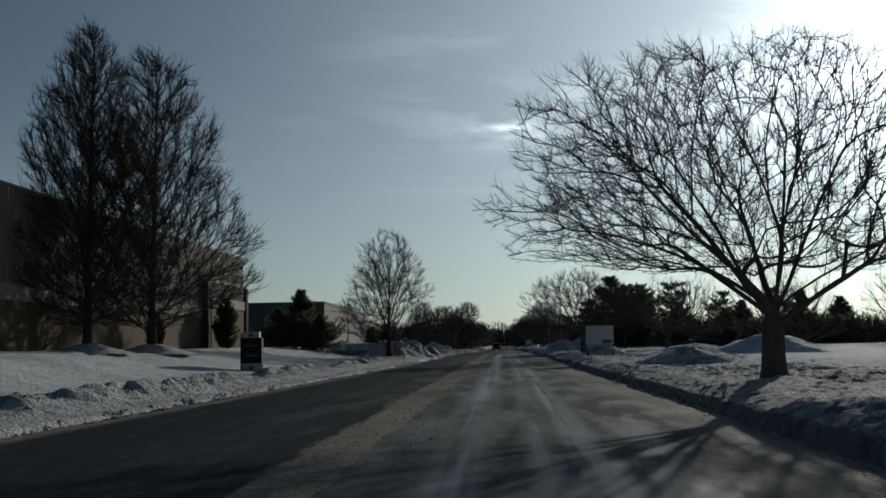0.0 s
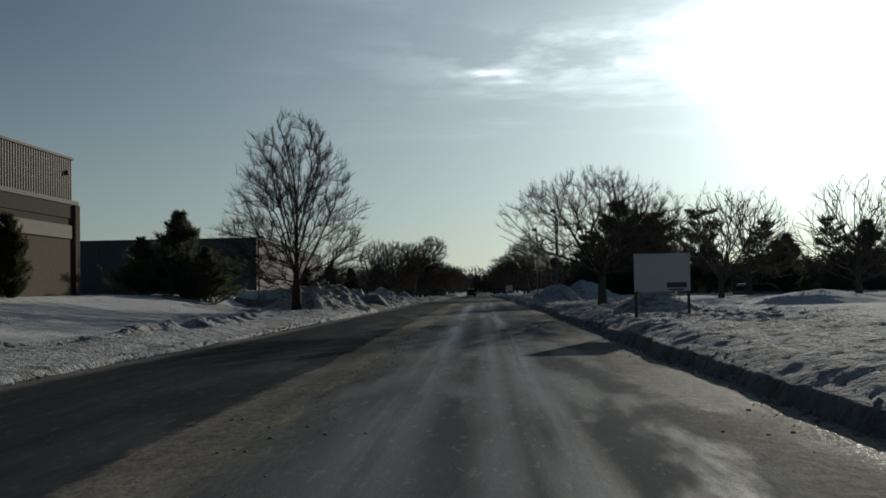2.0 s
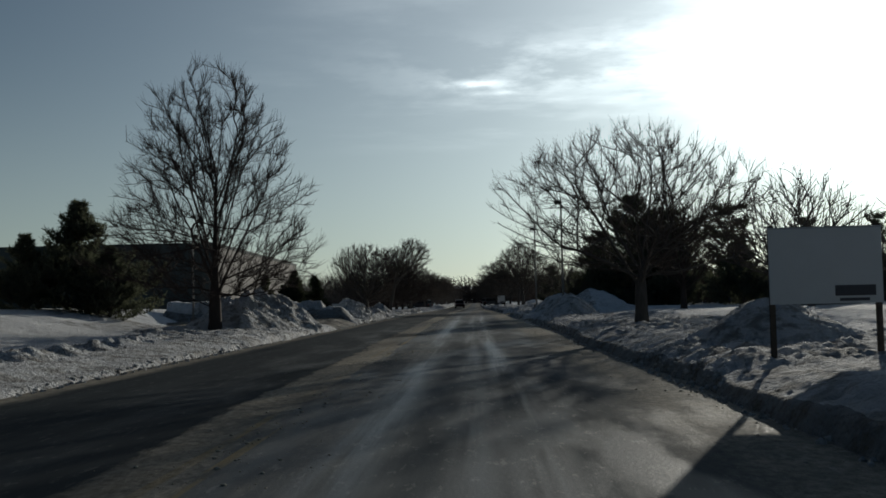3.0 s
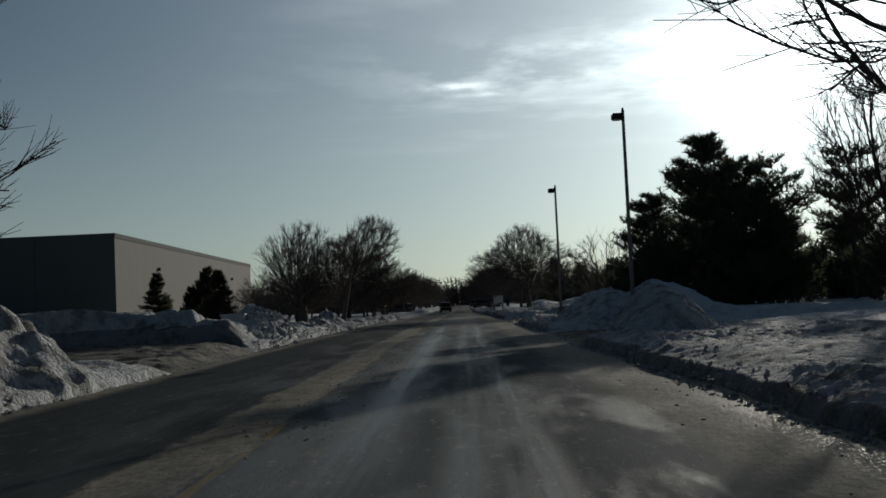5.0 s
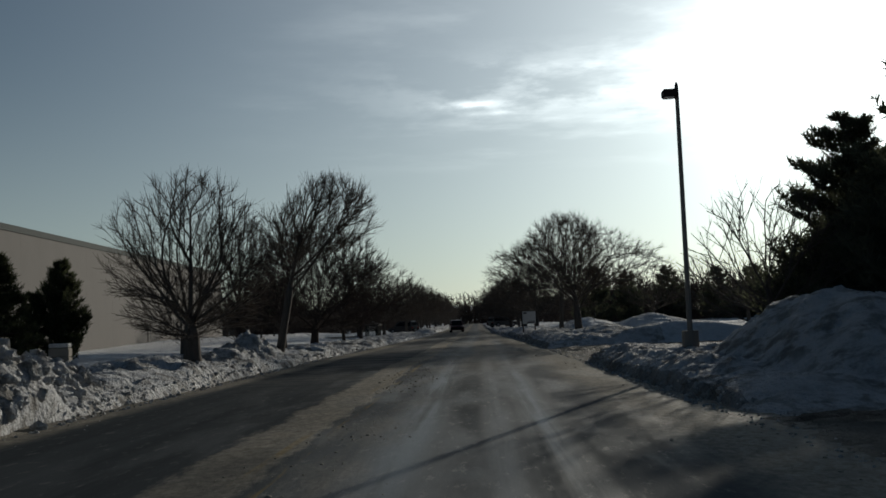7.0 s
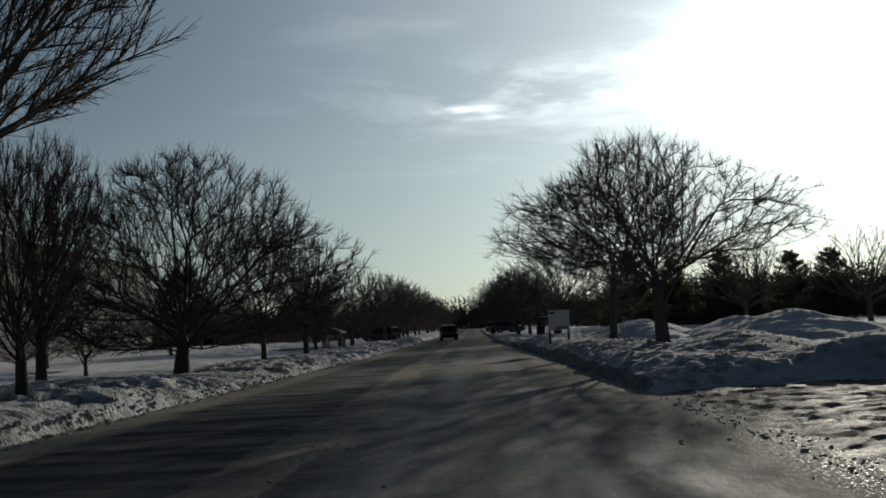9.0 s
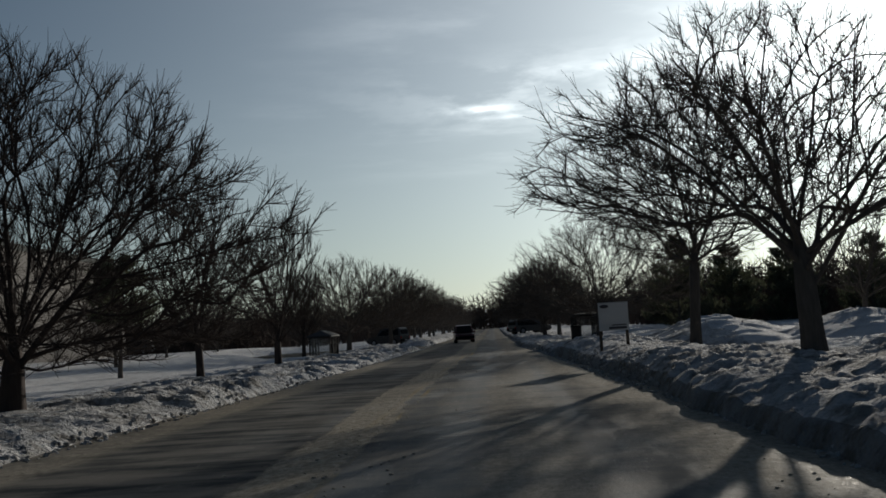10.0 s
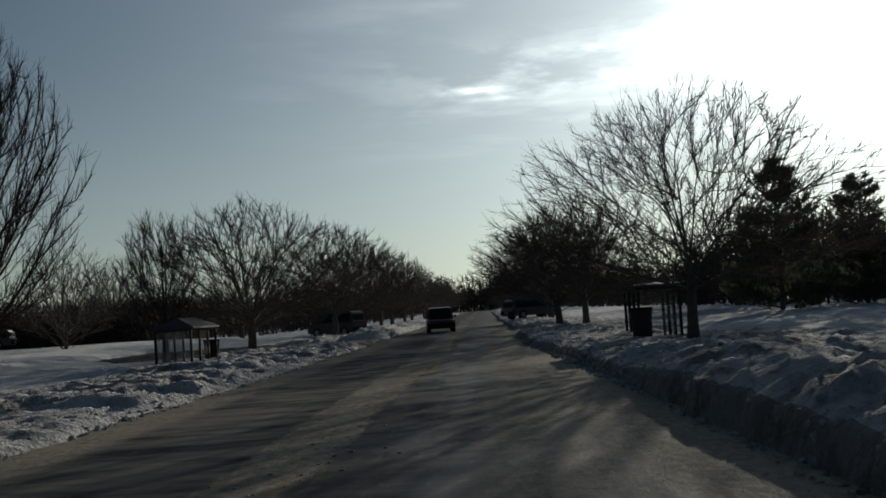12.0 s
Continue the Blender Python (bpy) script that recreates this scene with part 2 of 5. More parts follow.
    ice = times(right, less(m.band(kept("from_right"), 0.15, 1.0)), m.band(m.noise(1.0, 5, 0.75, (26, 14, 20), (3, 1, 0)), 0.52, 0.66))
    m.rough(m.calc("SUBTRACT", 0.80, m.calc("MAXIMUM", m.calc("MULTIPLY", glossy, 0.42), m.calc("MULTIPLY", ice, 0.45))))
    m.link(m.calc("MAXIMUM", m.calc("ADD", 0.004, m.calc("MULTIPLY", glossy, 0.06)), m.calc("MULTIPLY", ice, 0.09)), m.b.inputs["Specular IOR Level"])
    m.bump(m.calc("ADD", m.calc("MULTIPLY", grain, 0.35), m.calc("ADD", m.calc("MULTIPLY", m.noise(1.0, 4, 0.6, (1.2, 2.4, 1)), 0.2), m.calc("MULTIPLY", lumpy, m.calc("MULTIPLY", salt, 1.3)))), 0.6, 0.03)
    return m.m


def slush_material():
    m = Mat("driveway_slush", 0.5, spec=0.07)
    p, g = m.noise(0.5, 6, 0.62), m.noise(14, 5, 0.7)
    col = m.mix(m.band(p, 0.38, 0.60), (0.075, 0.069, 0.058), (0.25, 0.228, 0.188))
    m.colour(m.mix(m.calc("MULTIPLY", m.band(g, 0.5, 0.7), 0.5), col, (0.27, 0.25, 0.21)))
    m.rough(m.calc("ADD", 0.42, m.calc("MULTIPLY", p, 0.5)))
    m.bump(m.calc("ADD", g, m.calc("MULTIPLY", m.noise(6, 6, 0.75), 1.4)), 1.0, 0.09)
    return m.m


def bark_material(name, a, b):
    m = Mat(name, 0.9, spec=0.04)
    n = m.noise(5, 5, 0.6, (3, 3, 0.5))
    m.colour(m.mix(n, a, b))
    m.bump(m.noise(9, 4, 0.6, (3, 3, 0.4)), 0.6, 0.03)
    return m.m


def needle_material(name, a, b):
    m = Mat(name, 0.75, spec=0.06)
    geo = m.t.nodes.new("ShaderNodeNewGeometry")
    col = m.mix(geo.outputs["Random Per Island"], a, b)
    m.colour(col)
    thin, blend = m.node("ShaderNodeBsdfTranslucent"), m.node("ShaderNodeMixShader", Fac=0.45)
    m.link(m.mix(0.5, col, (0.12, 0.13, 0.075)), thin.inputs["Color"])
    m.link(m.b.outputs[0], blend.inputs[1])
    m.link(thin.outputs[0], blend.inputs[2])
    m.link(blend.outputs[0], m.t.nodes["Material Output"].inputs["Surface"])
    return m.m


SNOW = snow_material("field_snow", 0.30, 0.95, 1.6, 0.26)
BANK = snow_material("ploughed_snow", 0.80, 0.88, 6.0, 0.19)
# grimy ice, darkened further for the shade on the cut faces
SHADED_GRIME = snow_material("shaded_grimy_ice", 1.0, 0.42, 5.0, 0.16)
ROAD = road_material()
SLUSH = slush_material()
BARK = bark_material("grey_bark", (0.058, 0.051, 0.046), (0.15, 0.134, 0.12))
TWIG = bark_material("twig_bark", (0.055, 0.044, 0.038), (0.12, 0.098, 0.082))
NEEDLE = needle_material("pine_needles", (0.055, 0.064, 0.046), (0.125, 0.135, 0.098))
CEDAR = needle_material("arborvitae_leaf", (0.020, 0.028, 0.014), (0.05, 0.058, 0.026))
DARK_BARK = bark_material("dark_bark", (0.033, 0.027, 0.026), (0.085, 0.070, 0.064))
BRUSH = bark_material("thicket_stems", (0.055, 0.043, 0.037), (0.12, 0.094, 0.080))


# ---- mesh helpers ----
def lattice(ix, iy, seed):
    h = (ix.astype(np.int64) * 374761393 + iy.astype(np.int64) * 668265263 + seed * 982451653) & 0xFFFFFFFF
    h = ((h ^ (h >> 13)) * 1274126177) & 0xFFFFFFFF
    return ((h ^ (h >> 16)) & 0xFFFF) / 65535.0


def vnoise(x, y, seed=0):
    x, y = np.broadcast_arrays(np.asarray(x, float), np.asarray(y, float))
    ix, iy = np.floor(x), np.floor(y)
    fx, fy = x - ix, y - iy
    fx, fy = fx * fx * (3 - 2 * fx), fy * fy * (3 - 2 * fy)
    a, b = lattice(ix, iy, seed), lattice(ix + 1, iy, seed)
    c, d = lattice(ix, iy + 1, seed), lattice(ix + 1, iy + 1, seed)
    return (a * (1 - fx) + b * fx) * (1 - fy) + (c * (1 - fx) + d * fx) * fy


def fbm(x, y, octaves=4, seed=0, gain=0.5):
    total, amp, norm = 0.0, 1.0, 0.0
    for k in range(octaves):
        total = total + amp * vnoise(x * 2 ** k + 13.7 * k, y * 2 ** k - 7.1 * k, seed + k)
        norm += amp
        amp *= gain
    return total / norm


def chunks(x, y, seed=0):
    """Rounded clods: one minus the distance to the nearest of scattered points, per unit cell."""
    ix, iy = np.floor(x), np.floor(y)
    best = np.full(np.broadcast(x, y).shape, 9.0)
    for dx in (-1, 0, 1):
        for dy in (-1, 0, 1):
            cx, cy = ix + dx, iy + dy
            px, py = cx + 0.15 + 0.7 * lattice(cx, cy, seed), cy + 0.15 + 0.7 * lattice(cx, cy, seed + 1)
            r = 0.55 + 0.6 * lattice(cx, cy, seed + 2)
            best = np.minimum(best, np.hypot(x - px, y - py) / r)
    return np.sqrt(np.clip(1 - best * best, 0, 1))


def slabs(x, y, seed=0):
    """Broken blocks: tilted flat facets, one round each of scattered points, with steps between them."""
    x, y = np.broadcast_arrays(np.asarray(x, float), np.asarray(y, float))
    ix, iy = np.floor(x), np.floor(y)
    near, face = np.full(x.shape, 9.0), np.zeros(x.shape)
    for dx in (-1, 0, 1):
        for dy in (-1, 0, 1):
            cx, cy = ix + dx, iy + dy
            px, py = cx + 0.1 + 0.8 * lattice(cx, cy, seed), cy + 0.1 + 0.8 * lattice(cx, cy, seed + 1)
            d = np.hypot(x - px, y - py)
            tilt = lattice(cx, cy, seed + 2) + (lattice(cx, cy, seed + 3) - 0.5) * (x - px) * 1.2 + (lattice(cx, cy, seed + 4) - 0.5) * (y - py) * 1.2
            face = np.where(d < near, tilt, face)
            near = np.minimum(near, d)
    return face


def smooth(a, b, x):
    s = np.clip((np.asarray(x, float) - a) / (b - a), 0, 1)
    return s * s * (3 - 2 * s)


def mesh_np(name, verts, faces, material, shade=True):
    """A mesh from arrays of vertices and of faces with equal corner counts."""
    me = bpy.data.meshes.new(name)
    verts, faces = np.asarray(verts, np.float32), np.asarray(faces, np.int32)
    k = faces.shape[1]
    me.vertices.add(len(verts))
    me.vertices.foreach_set("co", verts.ravel())
    me.loops.add(faces.size)
    me.loops.foreach_set("vertex_index", faces.ravel())
    me.polygons.add(len(faces))
    me.polygons.foreach_set("loop_start", np.arange(0, faces.size, k, dtype=np.int32))
    me.polygons.foreach_set("loop_total", np.full(len(faces), k, np.int32))
    me.polygons.foreach_set("use_smooth", np.full(len(faces), shade, bool))
    me.update(calc_edges=True)
    me.materials.append(material)
    return me


def grid_faces(rows, cols):
    i = np.arange(rows - 1)[:, None] * cols + np.arange(cols - 1)[None, :]
    i = i.ravel()
    return np.stack([i, i + 1, i + 1 + cols, i + cols], 1)


def part(name, bm, material, parent=None, label="", bevel=0.0, smoothed=False):
    """Links a bmesh as one mesh object, under a thing or a part."""
    if bevel:
        bmesh.ops.bevel(bm, geom=bm.edges[:], offset=bevel, segments=2, affect="EDGES", clamp_overlap=True)
    me = bpy.data.meshes.new(name)
    bm.to_mesh(me)
    bm.free()
    if smoothed:
        me.polygons.foreach_set("use_smooth", [True] * len(me.polygons))
    me.materials.append(material)
    ob = new(name, me)
    if parent:
        ob.parent = parent
    if label:
        ob["label"] = label
    return ob


def part_me(name, me, parent=None, label=""):
    ob = new(name, me)
    if parent:
        ob.parent = parent
    if label:
        ob["label"] = label
    return ob


def box(bm, x0, x1, y0, y1, z0, z1):
    bmesh.ops.create_cube(bm, size=1, matrix=Matrix.LocRotScale(((x0 + x1) / 2, (y0 + y1) / 2, (z0 + z1) / 2), None, (x1 - x0, y1 - y0, z1 - z0)))
    return bm


def boxed(*spans):
    bm = bmesh.new()
    for s in spans:
        box(bm, *s)
    return bm


def tube(bm, p, q, r, r2=None, sides=10):
    p, q = Vector(p), Vector(q)
    d = q - p
    m = Matrix.Translation((p + q) / 2) @ d.to_track_quat("Z", "Y").to_matrix().to_4x4()
    bmesh.ops.create_cone(bm, cap_ends=True, segments=sides, radius1=r, radius2=r if r2 is None else r2, depth=d.length, matrix=m)
    return bm


def tubed(*args, **kw):
    return tube(bmesh.new(), *args, **kw)


def thing(name, place, turn, label, category, group="", kind=""):
    ob = new(name)
    ob.matrix_world = pose(*place, 0, 0, turn)
    ob.empty_display_size = 0.3
    return tagged(ob, label, category, group, kind)


# ---- the lie of the land ----
def left_edge(y):
    return np.interp(y, [-60, 20, 45, 75, 140, 165, 205, 240, 420, 700], [-9.0, -8.9, -8.2, -7.7, -7.5, -7.4, -6.2, -5.5, -5.5, -5.5])


def right_edge(y):
    return np.interp(y, [-60, 20, 60, 110, 124, 180, 195, 210, 233, 300, 700], [4.3, 4.2, 3.95, 3.9, 3.6, 3.1, 2.7, 2.4, 1.6, 1.5, 1.5])


def middle_line(y):
    return np.interp(y, [-60, 40, 75, 110, 160, 200, 225, 260, 700], [-2.1, -2.1, -2.2, -2.5, -2.4, -1.9, -1.5, -1.5, -1.5])


GAPS_LEFT = [(114.5, 127.3), (243, 254)]
GAPS_RIGHT = [(121.5, 134.5), (154, 170), (246, 257)]
# heaps of ploughed snow: x, y, half widths, height
PILES = [(-10.6, 108, 3.2, 6.0, 1.28), (-12.5, 112, 2.5, 3.5, 1.2), (-8.9, 135.8, 2.0, 3.8, 1.35), (-8.8, 133.2, 1.3, 2.6, 0.85), (-9.2, 139.5, 1.6, 3.6, 0.70), (-9.2, 147, 1.2, 4.0, 0.30), (-9.2, 160, 1.5, 4.5, 0.60),
         (-12.8, 117.0, 3.2, 2.0, 0.75),
         (6.05, 120.0, 1.8, 2.6, 1.32), (7.2, 140.5, 2.6, 6.4, 1.40), (9.6, 140.5, 3.2, 6.0, 1.55), (9.5, 136.0, 3.4, 2.6, 0.7), (7.8, 48.5, 2.6, 2.8, 0.70), (14.6, 62, 3.6, 4.0, 1.0), (13.5, 80, 3.0, 3.0, 0.5), (6.7, 77.5, 1.9, 2.6, 0.85),
         (6.8, 178, 2.4, 4.0, 0.6), (10.5, 186, 3.5, 5.0, 0.85), (8.8, 208, 3.4, 7.5, 1.05), (13.0, 203, 3.2, 5.5, 0.80), (9.5, 172, 3.5, 2.5, 0.5), (14, 128, 5, 3, 0.5)]


def gap(y, gaps, soft=1.2):
    g = np.zeros_like(np.asarray(y, float))
    for a, b in gaps:
        g = np.maximum(g, smooth(a - soft, a + soft, y) * (1 - smooth(b - soft, b + soft, y)))
    return g


def base_height(x, y):
    """The snow's level away from the road's banks."""
    x, y = np.asarray(x, float), np.asarray(y, float)
    rise_l = 1.25 * smooth(-14.5, -24, x) * (1 - 0.75 * smooth(120, 165, y)) + 0.5 * smooth(-14, -24, x) * smooth(200, 235, y) * (1 - smooth(260, 300, y))
    left = 0.32 - 0.42 * smooth(165, 215, y) + rise_l
    right = 0.36 + 0.30 * smooth(6, 14, x) - 0.20 * smooth(170, 210, y)
    left = left - 0.50 * np.exp(-((x + 11.2) / 3.8) ** 2 - ((y - 237.0) / 9.0) ** 2)
    left = left - 0.24 * np.exp(-((x + 14.6) / 3.4) ** 2) * (1 - smooth(84, 98, y))
    h = np.where(x < -1.5, left, right)
    h = h + 0.22 * (fbm(x / 9, y / 9, 3, 5) - 0.5) + 30 * smooth(900, 2300, y + 0.2 * np.abs(x)) + 9 * smooth(400, 1500, np.abs(x)) - 0.7 * smooth(270, 330, y) * (1 - smooth(330, 520, y)) * smooth(14, 30, np.abs(x + 2))
    return h


def side_height(x, y, lumps=True):
    """Banks, heaps and drive openings beside the road, from its edges outwards."""
    x, y = np.asarray(x, float), np.asarray(y, float)
    is_left = x < -1.5
    u = np.where(is_left, left_edge(y) - x, x - right_edge(y))
    g = np.where(is_left, gap(y, GAPS_LEFT), gap(y, GAPS_RIGHT))
    base = base_height(x, y)
    low = fbm(x / 3.0, y / 5.0, 3, 21)
    crest_l = (0.22 + 0.28 * low) - 0.22 * smooth(192, 212, y) * (1 - smooth(245, 265, y)) + 0.25 * smooth(0.55, 0.85, fbm(x / 7, y / 14, 2, 31))
    crest_r = (0.26 + 0.30 * low) + 0.16 * smooth(182, 194, y) * (1 - smooth(206, 216, y)) - 0.10 * smooth(206, 218, y)
    lawn = np.where(is_left, 1 - smooth(88, 98, y), 0.0)
    crest_l = (crest_l - 0.10 * smooth(150, 160, y) - 0.13 * smooth(160, 172, y) * (1 - smooth(195, 212, y))) * (1 - 0.55 * lawn)
    crest = np.where(is_left, crest_l, crest_r)
    steep = np.where(is_left, 0.9, 0.75)
    bank = crest * (0.55 * smooth(0.0, 0.16, u) + 0.45 * smooth(0.1, steep + 0.4, u)) * (1 - smooth(np.where(is_left, 1.6, 2.6), np.where(is_left, 3.2, 4.5), u))
    h = np.maximum(base * smooth(0.1, 1.6 + 1.8 * lawn, u), bank)
    heap = np.zeros_like(h)
    for cx, cy, rx, ry, hh in PILES:
        d = ((x - cx) / rx) ** 2 + ((y - cy) / ry) ** 2
        rugged = 0.75 if cx < 0 else 0.34
        wob = 1.055 - rugged / 2 + rugged * fbm(x / 1.5, y / 1.5, 3, int(cx * 7 + cy))
        inner = np.clip(1 - np.sqrt(np.clip(d, 0, 4)) * wob, 0, 1)
        rise = hh * (inner ** 0.85 if cx < 0 else 1 - (1 - inner) ** 1.5)
        heap = np.maximum(heap, np.where(hh > 0.3, rise, 0))
        h = np.maximum(h, base * smooth(0.1, 1.6, u) + rise)
    # wall of cut snow in two tiers beyond the left driveway
    line = 127.4 + 0.5 * (fbm(x / 2.5, x * 0, 2, 8) - 0.5)
    tier = 0.92 * smooth(line, line + 0.45, y) * (1 - smooth(130.5, 135, y) * 0.6) * (1 - smooth(136, 140, y)) * smooth(-7.7, -9.0, x) * (1 - smooth(-26, -30, x))
    tier2 = (1.33 + 0.42 * smooth(-11, -16, x)) * smooth(line + 1.0, line + 1.4, y) * (1 - smooth(130.5, 132.5, y)) * smooth(-10.0, -10.4, x) * (1 - smooth(-26, -30, x))
    wall = np.maximum(tier, tier2) * (0.94 + 0.16 * fbm(x / 1.1, y / 1.1, 3, 44))
    h = np.maximum(h, np.where(is_left, wall, 0))
    h = h * (1 - g) - g * 0.06
    if lumps:
        near = smooth(0.0, 0.5, u) * (1 - 0.9 * smooth(4.0, 11.0, u)) * (1 - g)
        rough = 0.55 + 0.9 * smooth(0.35, 0.7, fbm(x / 4, y / 4, 2, 77))
        line = np.exp(-((x + 10.9 + 0.5 * np.sin(y / 7)) / 0.55) ** 2) * smooth(0.30, 0.55, vnoise(x / 3, y / 2.2, 19))
        rough = rough * (1 - lawn) + lawn * (0.10 + 1.7 * line)
        lump = np.where(is_left, 0.12, 0.03) * chunks(x / 0.60, y / 0.66, 3) * (vnoise(x / 0.60, y / 0.66, 41) > 0.45) + np.where(is_left, 0.10, 0.07) * chunks(x / 0.32, y / 0.34, 9) + np.where(is_left, 0.12, 0.20) * (fbm(x / 0.34, y / 0.36, 3, 12, 0.8) - 0.5)
        h = h + near * rough * lump * np.where(is_left, 1.0, 1 - 0.75 * smooth(0.15, 0.5, heap))
        # trodden and drifted snow on the lawns
        drift = smooth(2.2, 4.5, u) * (1 - g) * np.where(is_left & (y < 125), 0.9, 0.35)
        h = h + drift * (0.28 * (fbm(x / 5.0, y / 3.2, 3, 83) - 0.5) + 0.06 * (fbm(x / 0.9, y / 0.6, 3, 85) - 0.5))
        # blocks thrown up by the plough on the heaps
        block = 0.36 * slabs(x / 0.75, y / 0.70, 53) * smooth(0.35, 0.5, vnoise(x / 0.9, y / 0.9, 47)) + 0.10 + 0.20 * chunks(x / 0.38, y / 0.36, 63) * (vnoise(x / 0.4, y / 0.4, 49) > 0.3) + 0.30 * (fbm(x / 0.7, y / 0.7, 4, 15, 0.6) - 0.5)
        h = h + smooth(0.10, 1.0, heap) * (1 - g) * (block - 0.22) * np.where(is_left, np.where(y < 114, 1.5, 1.0), 0.38)
    return h


def ground_z(x, y):
    return float(side_height(np.array([x]), np.array([y]), False)[0])


# ---- ground, road, banks ----
def build_ground():
    near_x = np.arange(-70, 71, 2.5)
    far = 70 * 1.28 ** np.arange(1, 16)
    xs = np.concatenate([-far[::-1], near_x, far])
    ys = np.concatenate([[-500, -250, -120, -70], np.arange(-40, 420, 3.0), 420 * 1.13 ** np.arange(1, 19)])
    X, Y = np.meshgrid(xs, ys)
    Z = base_height(X, Y)
    inside = (X > left_edge(Y) - 13.2) & (X < right_edge(Y) + 13.2) & (Y < 420)
    road_like = (X > left_edge(Y) - 3) & (X < right_edge(Y) + 3)
    Z = np.where(inside, Z - 0.55, Z)
    Z = np.where(road_like & (Y < 420), -0.4, Z)
    Z = np.where(road_like & (Y >= 420), -0.25 + 30 * smooth(900, 2300, Y), Z)
    me = mesh_np("ground", np.stack([X, Y, Z], -1).reshape(-1, 3), grid_faces(*X.shape), SNOW)
    tagged(new("ground", me), "snow-covered ground reaching to the wooded horizon", "ground", kind="structure")


def build_road():
    ys = np.concatenate([np.arange(-40, 320, 1.0), np.arange(320, 900, 8.0)])
    ss = np.linspace(0, 1, 40)
    L, R = left_edge(ys) - 0.5, right_edge(ys) + 0.5
    X = L[:, None] + (R - L)[:, None] * ss[None, :]
    Y = np.repeat(ys[:, None], len(ss), 1)
    Z = 0.012 * (fbm(X / 0.9, Y / 6, 3, 61) - 0.5)
    inward = np.stack([X - left_edge(Y), right_edge(Y) - X, X - middle_line(Y)], -1)
    me = mesh_np("road", np.stack([X, Y, Z], -1).reshape(-1, 3), grid_faces(*X.shape), ROAD)
    for k, key in enumerate(("from_left", "from_right", "from_line")):
        me.attributes.new(key, "FLOAT", "POINT").data.foreach_set("value", inward[..., k].ravel().astype(np.float32))
    tagged(new("road", me), "wet salted asphalt road with tan slush streaks", "road", kind="structure")


def build_verge(name, side, label):
    us = [0.0, 0.03, 0.06, 0.09, 0.12, 0.16, 0.22]
    while us[-1] < 13.5:
        us.append(us[-1] + (0.10 if us[-1] < 4 else 0.10 + 0.04 * (us[-1] - 4)))
    us = np.array(us)
    ys = [-35.0]
    while ys[-1] < 425:
        y = ys[-1]
        ys.append(y + (0.6 if y < 12 else 0.15 if y < 240 else 0.15 + 0.016 * (y - 240)))
    ys = np.array(ys)
    edge = left_edge(ys) if side < 0 else right_edge(ys)
    ragged = 0.35 * (fbm(ys / 1.6, ys * 0 + side, 4, 91) - 0.5) + 0.5 * (fbm(ys / 9, ys * 0 + side, 2, 95) - 0.5)
    X = edge[:, None] + side * us[None, :] + side * ragged[:, None] * (1 - smooth(0, 3, us))[None, :]
    Y = np.repeat(ys[:, None], len(us), 1)
    Z = side_height(X - side * ragged[:, None] * (1 - smooth(0, 3, us))[None, :], Y) + 0.012
    Z[:, 0] = -0.08
    faces = grid_faces(*X.shape)
    if side < 0:
        faces = faces[:, ::-1]
    me = mesh_np(name, np.stack([X, Y, Z], -1).reshape(-1, 3), faces, BANK)
    me.materials.append(SHADED_GRIME)
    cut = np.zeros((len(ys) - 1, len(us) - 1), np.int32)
    # right bank's cut foot: its shade put into the colour, along with grime
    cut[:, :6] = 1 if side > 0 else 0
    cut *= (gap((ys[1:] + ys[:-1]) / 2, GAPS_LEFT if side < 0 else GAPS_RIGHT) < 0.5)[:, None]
    me.materials.append(SNOW)
    edge_mix = 4.5 + 2.5 * fbm(ys[:-1, None] / 5, us[None, :-1] / 2, 3, 33)
    if side < 0:
        # the heaps by the driveway are broken snow all over
        edge_mix = edge_mix + 6.0 * (smooth(101, 104, ys[:-1]) * (1 - smooth(140, 146, ys[:-1])))[:, None]
    cut = np.where(us[None, 1:] > edge_mix, 2, cut).astype(np.int32)
    if side < 0:
        yy, uu = (ys[:-1] + ys[1:])[:, None] / 2, us[None, 1:]
        # front of the cut wall takes the same grime and painted shade
        cut = np.where((yy > 127.2) & (yy < 128.3) & (uu > 0.7), 1, cut).astype(np.int32)
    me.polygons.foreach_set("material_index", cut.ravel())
    tagged(new(name, me), label, "snow bank", kind="structure")


build_ground()
build_road()
build_verge("snow_bank_left", -1, "lumpy ploughed snow bank along the road")
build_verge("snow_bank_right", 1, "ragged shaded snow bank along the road")


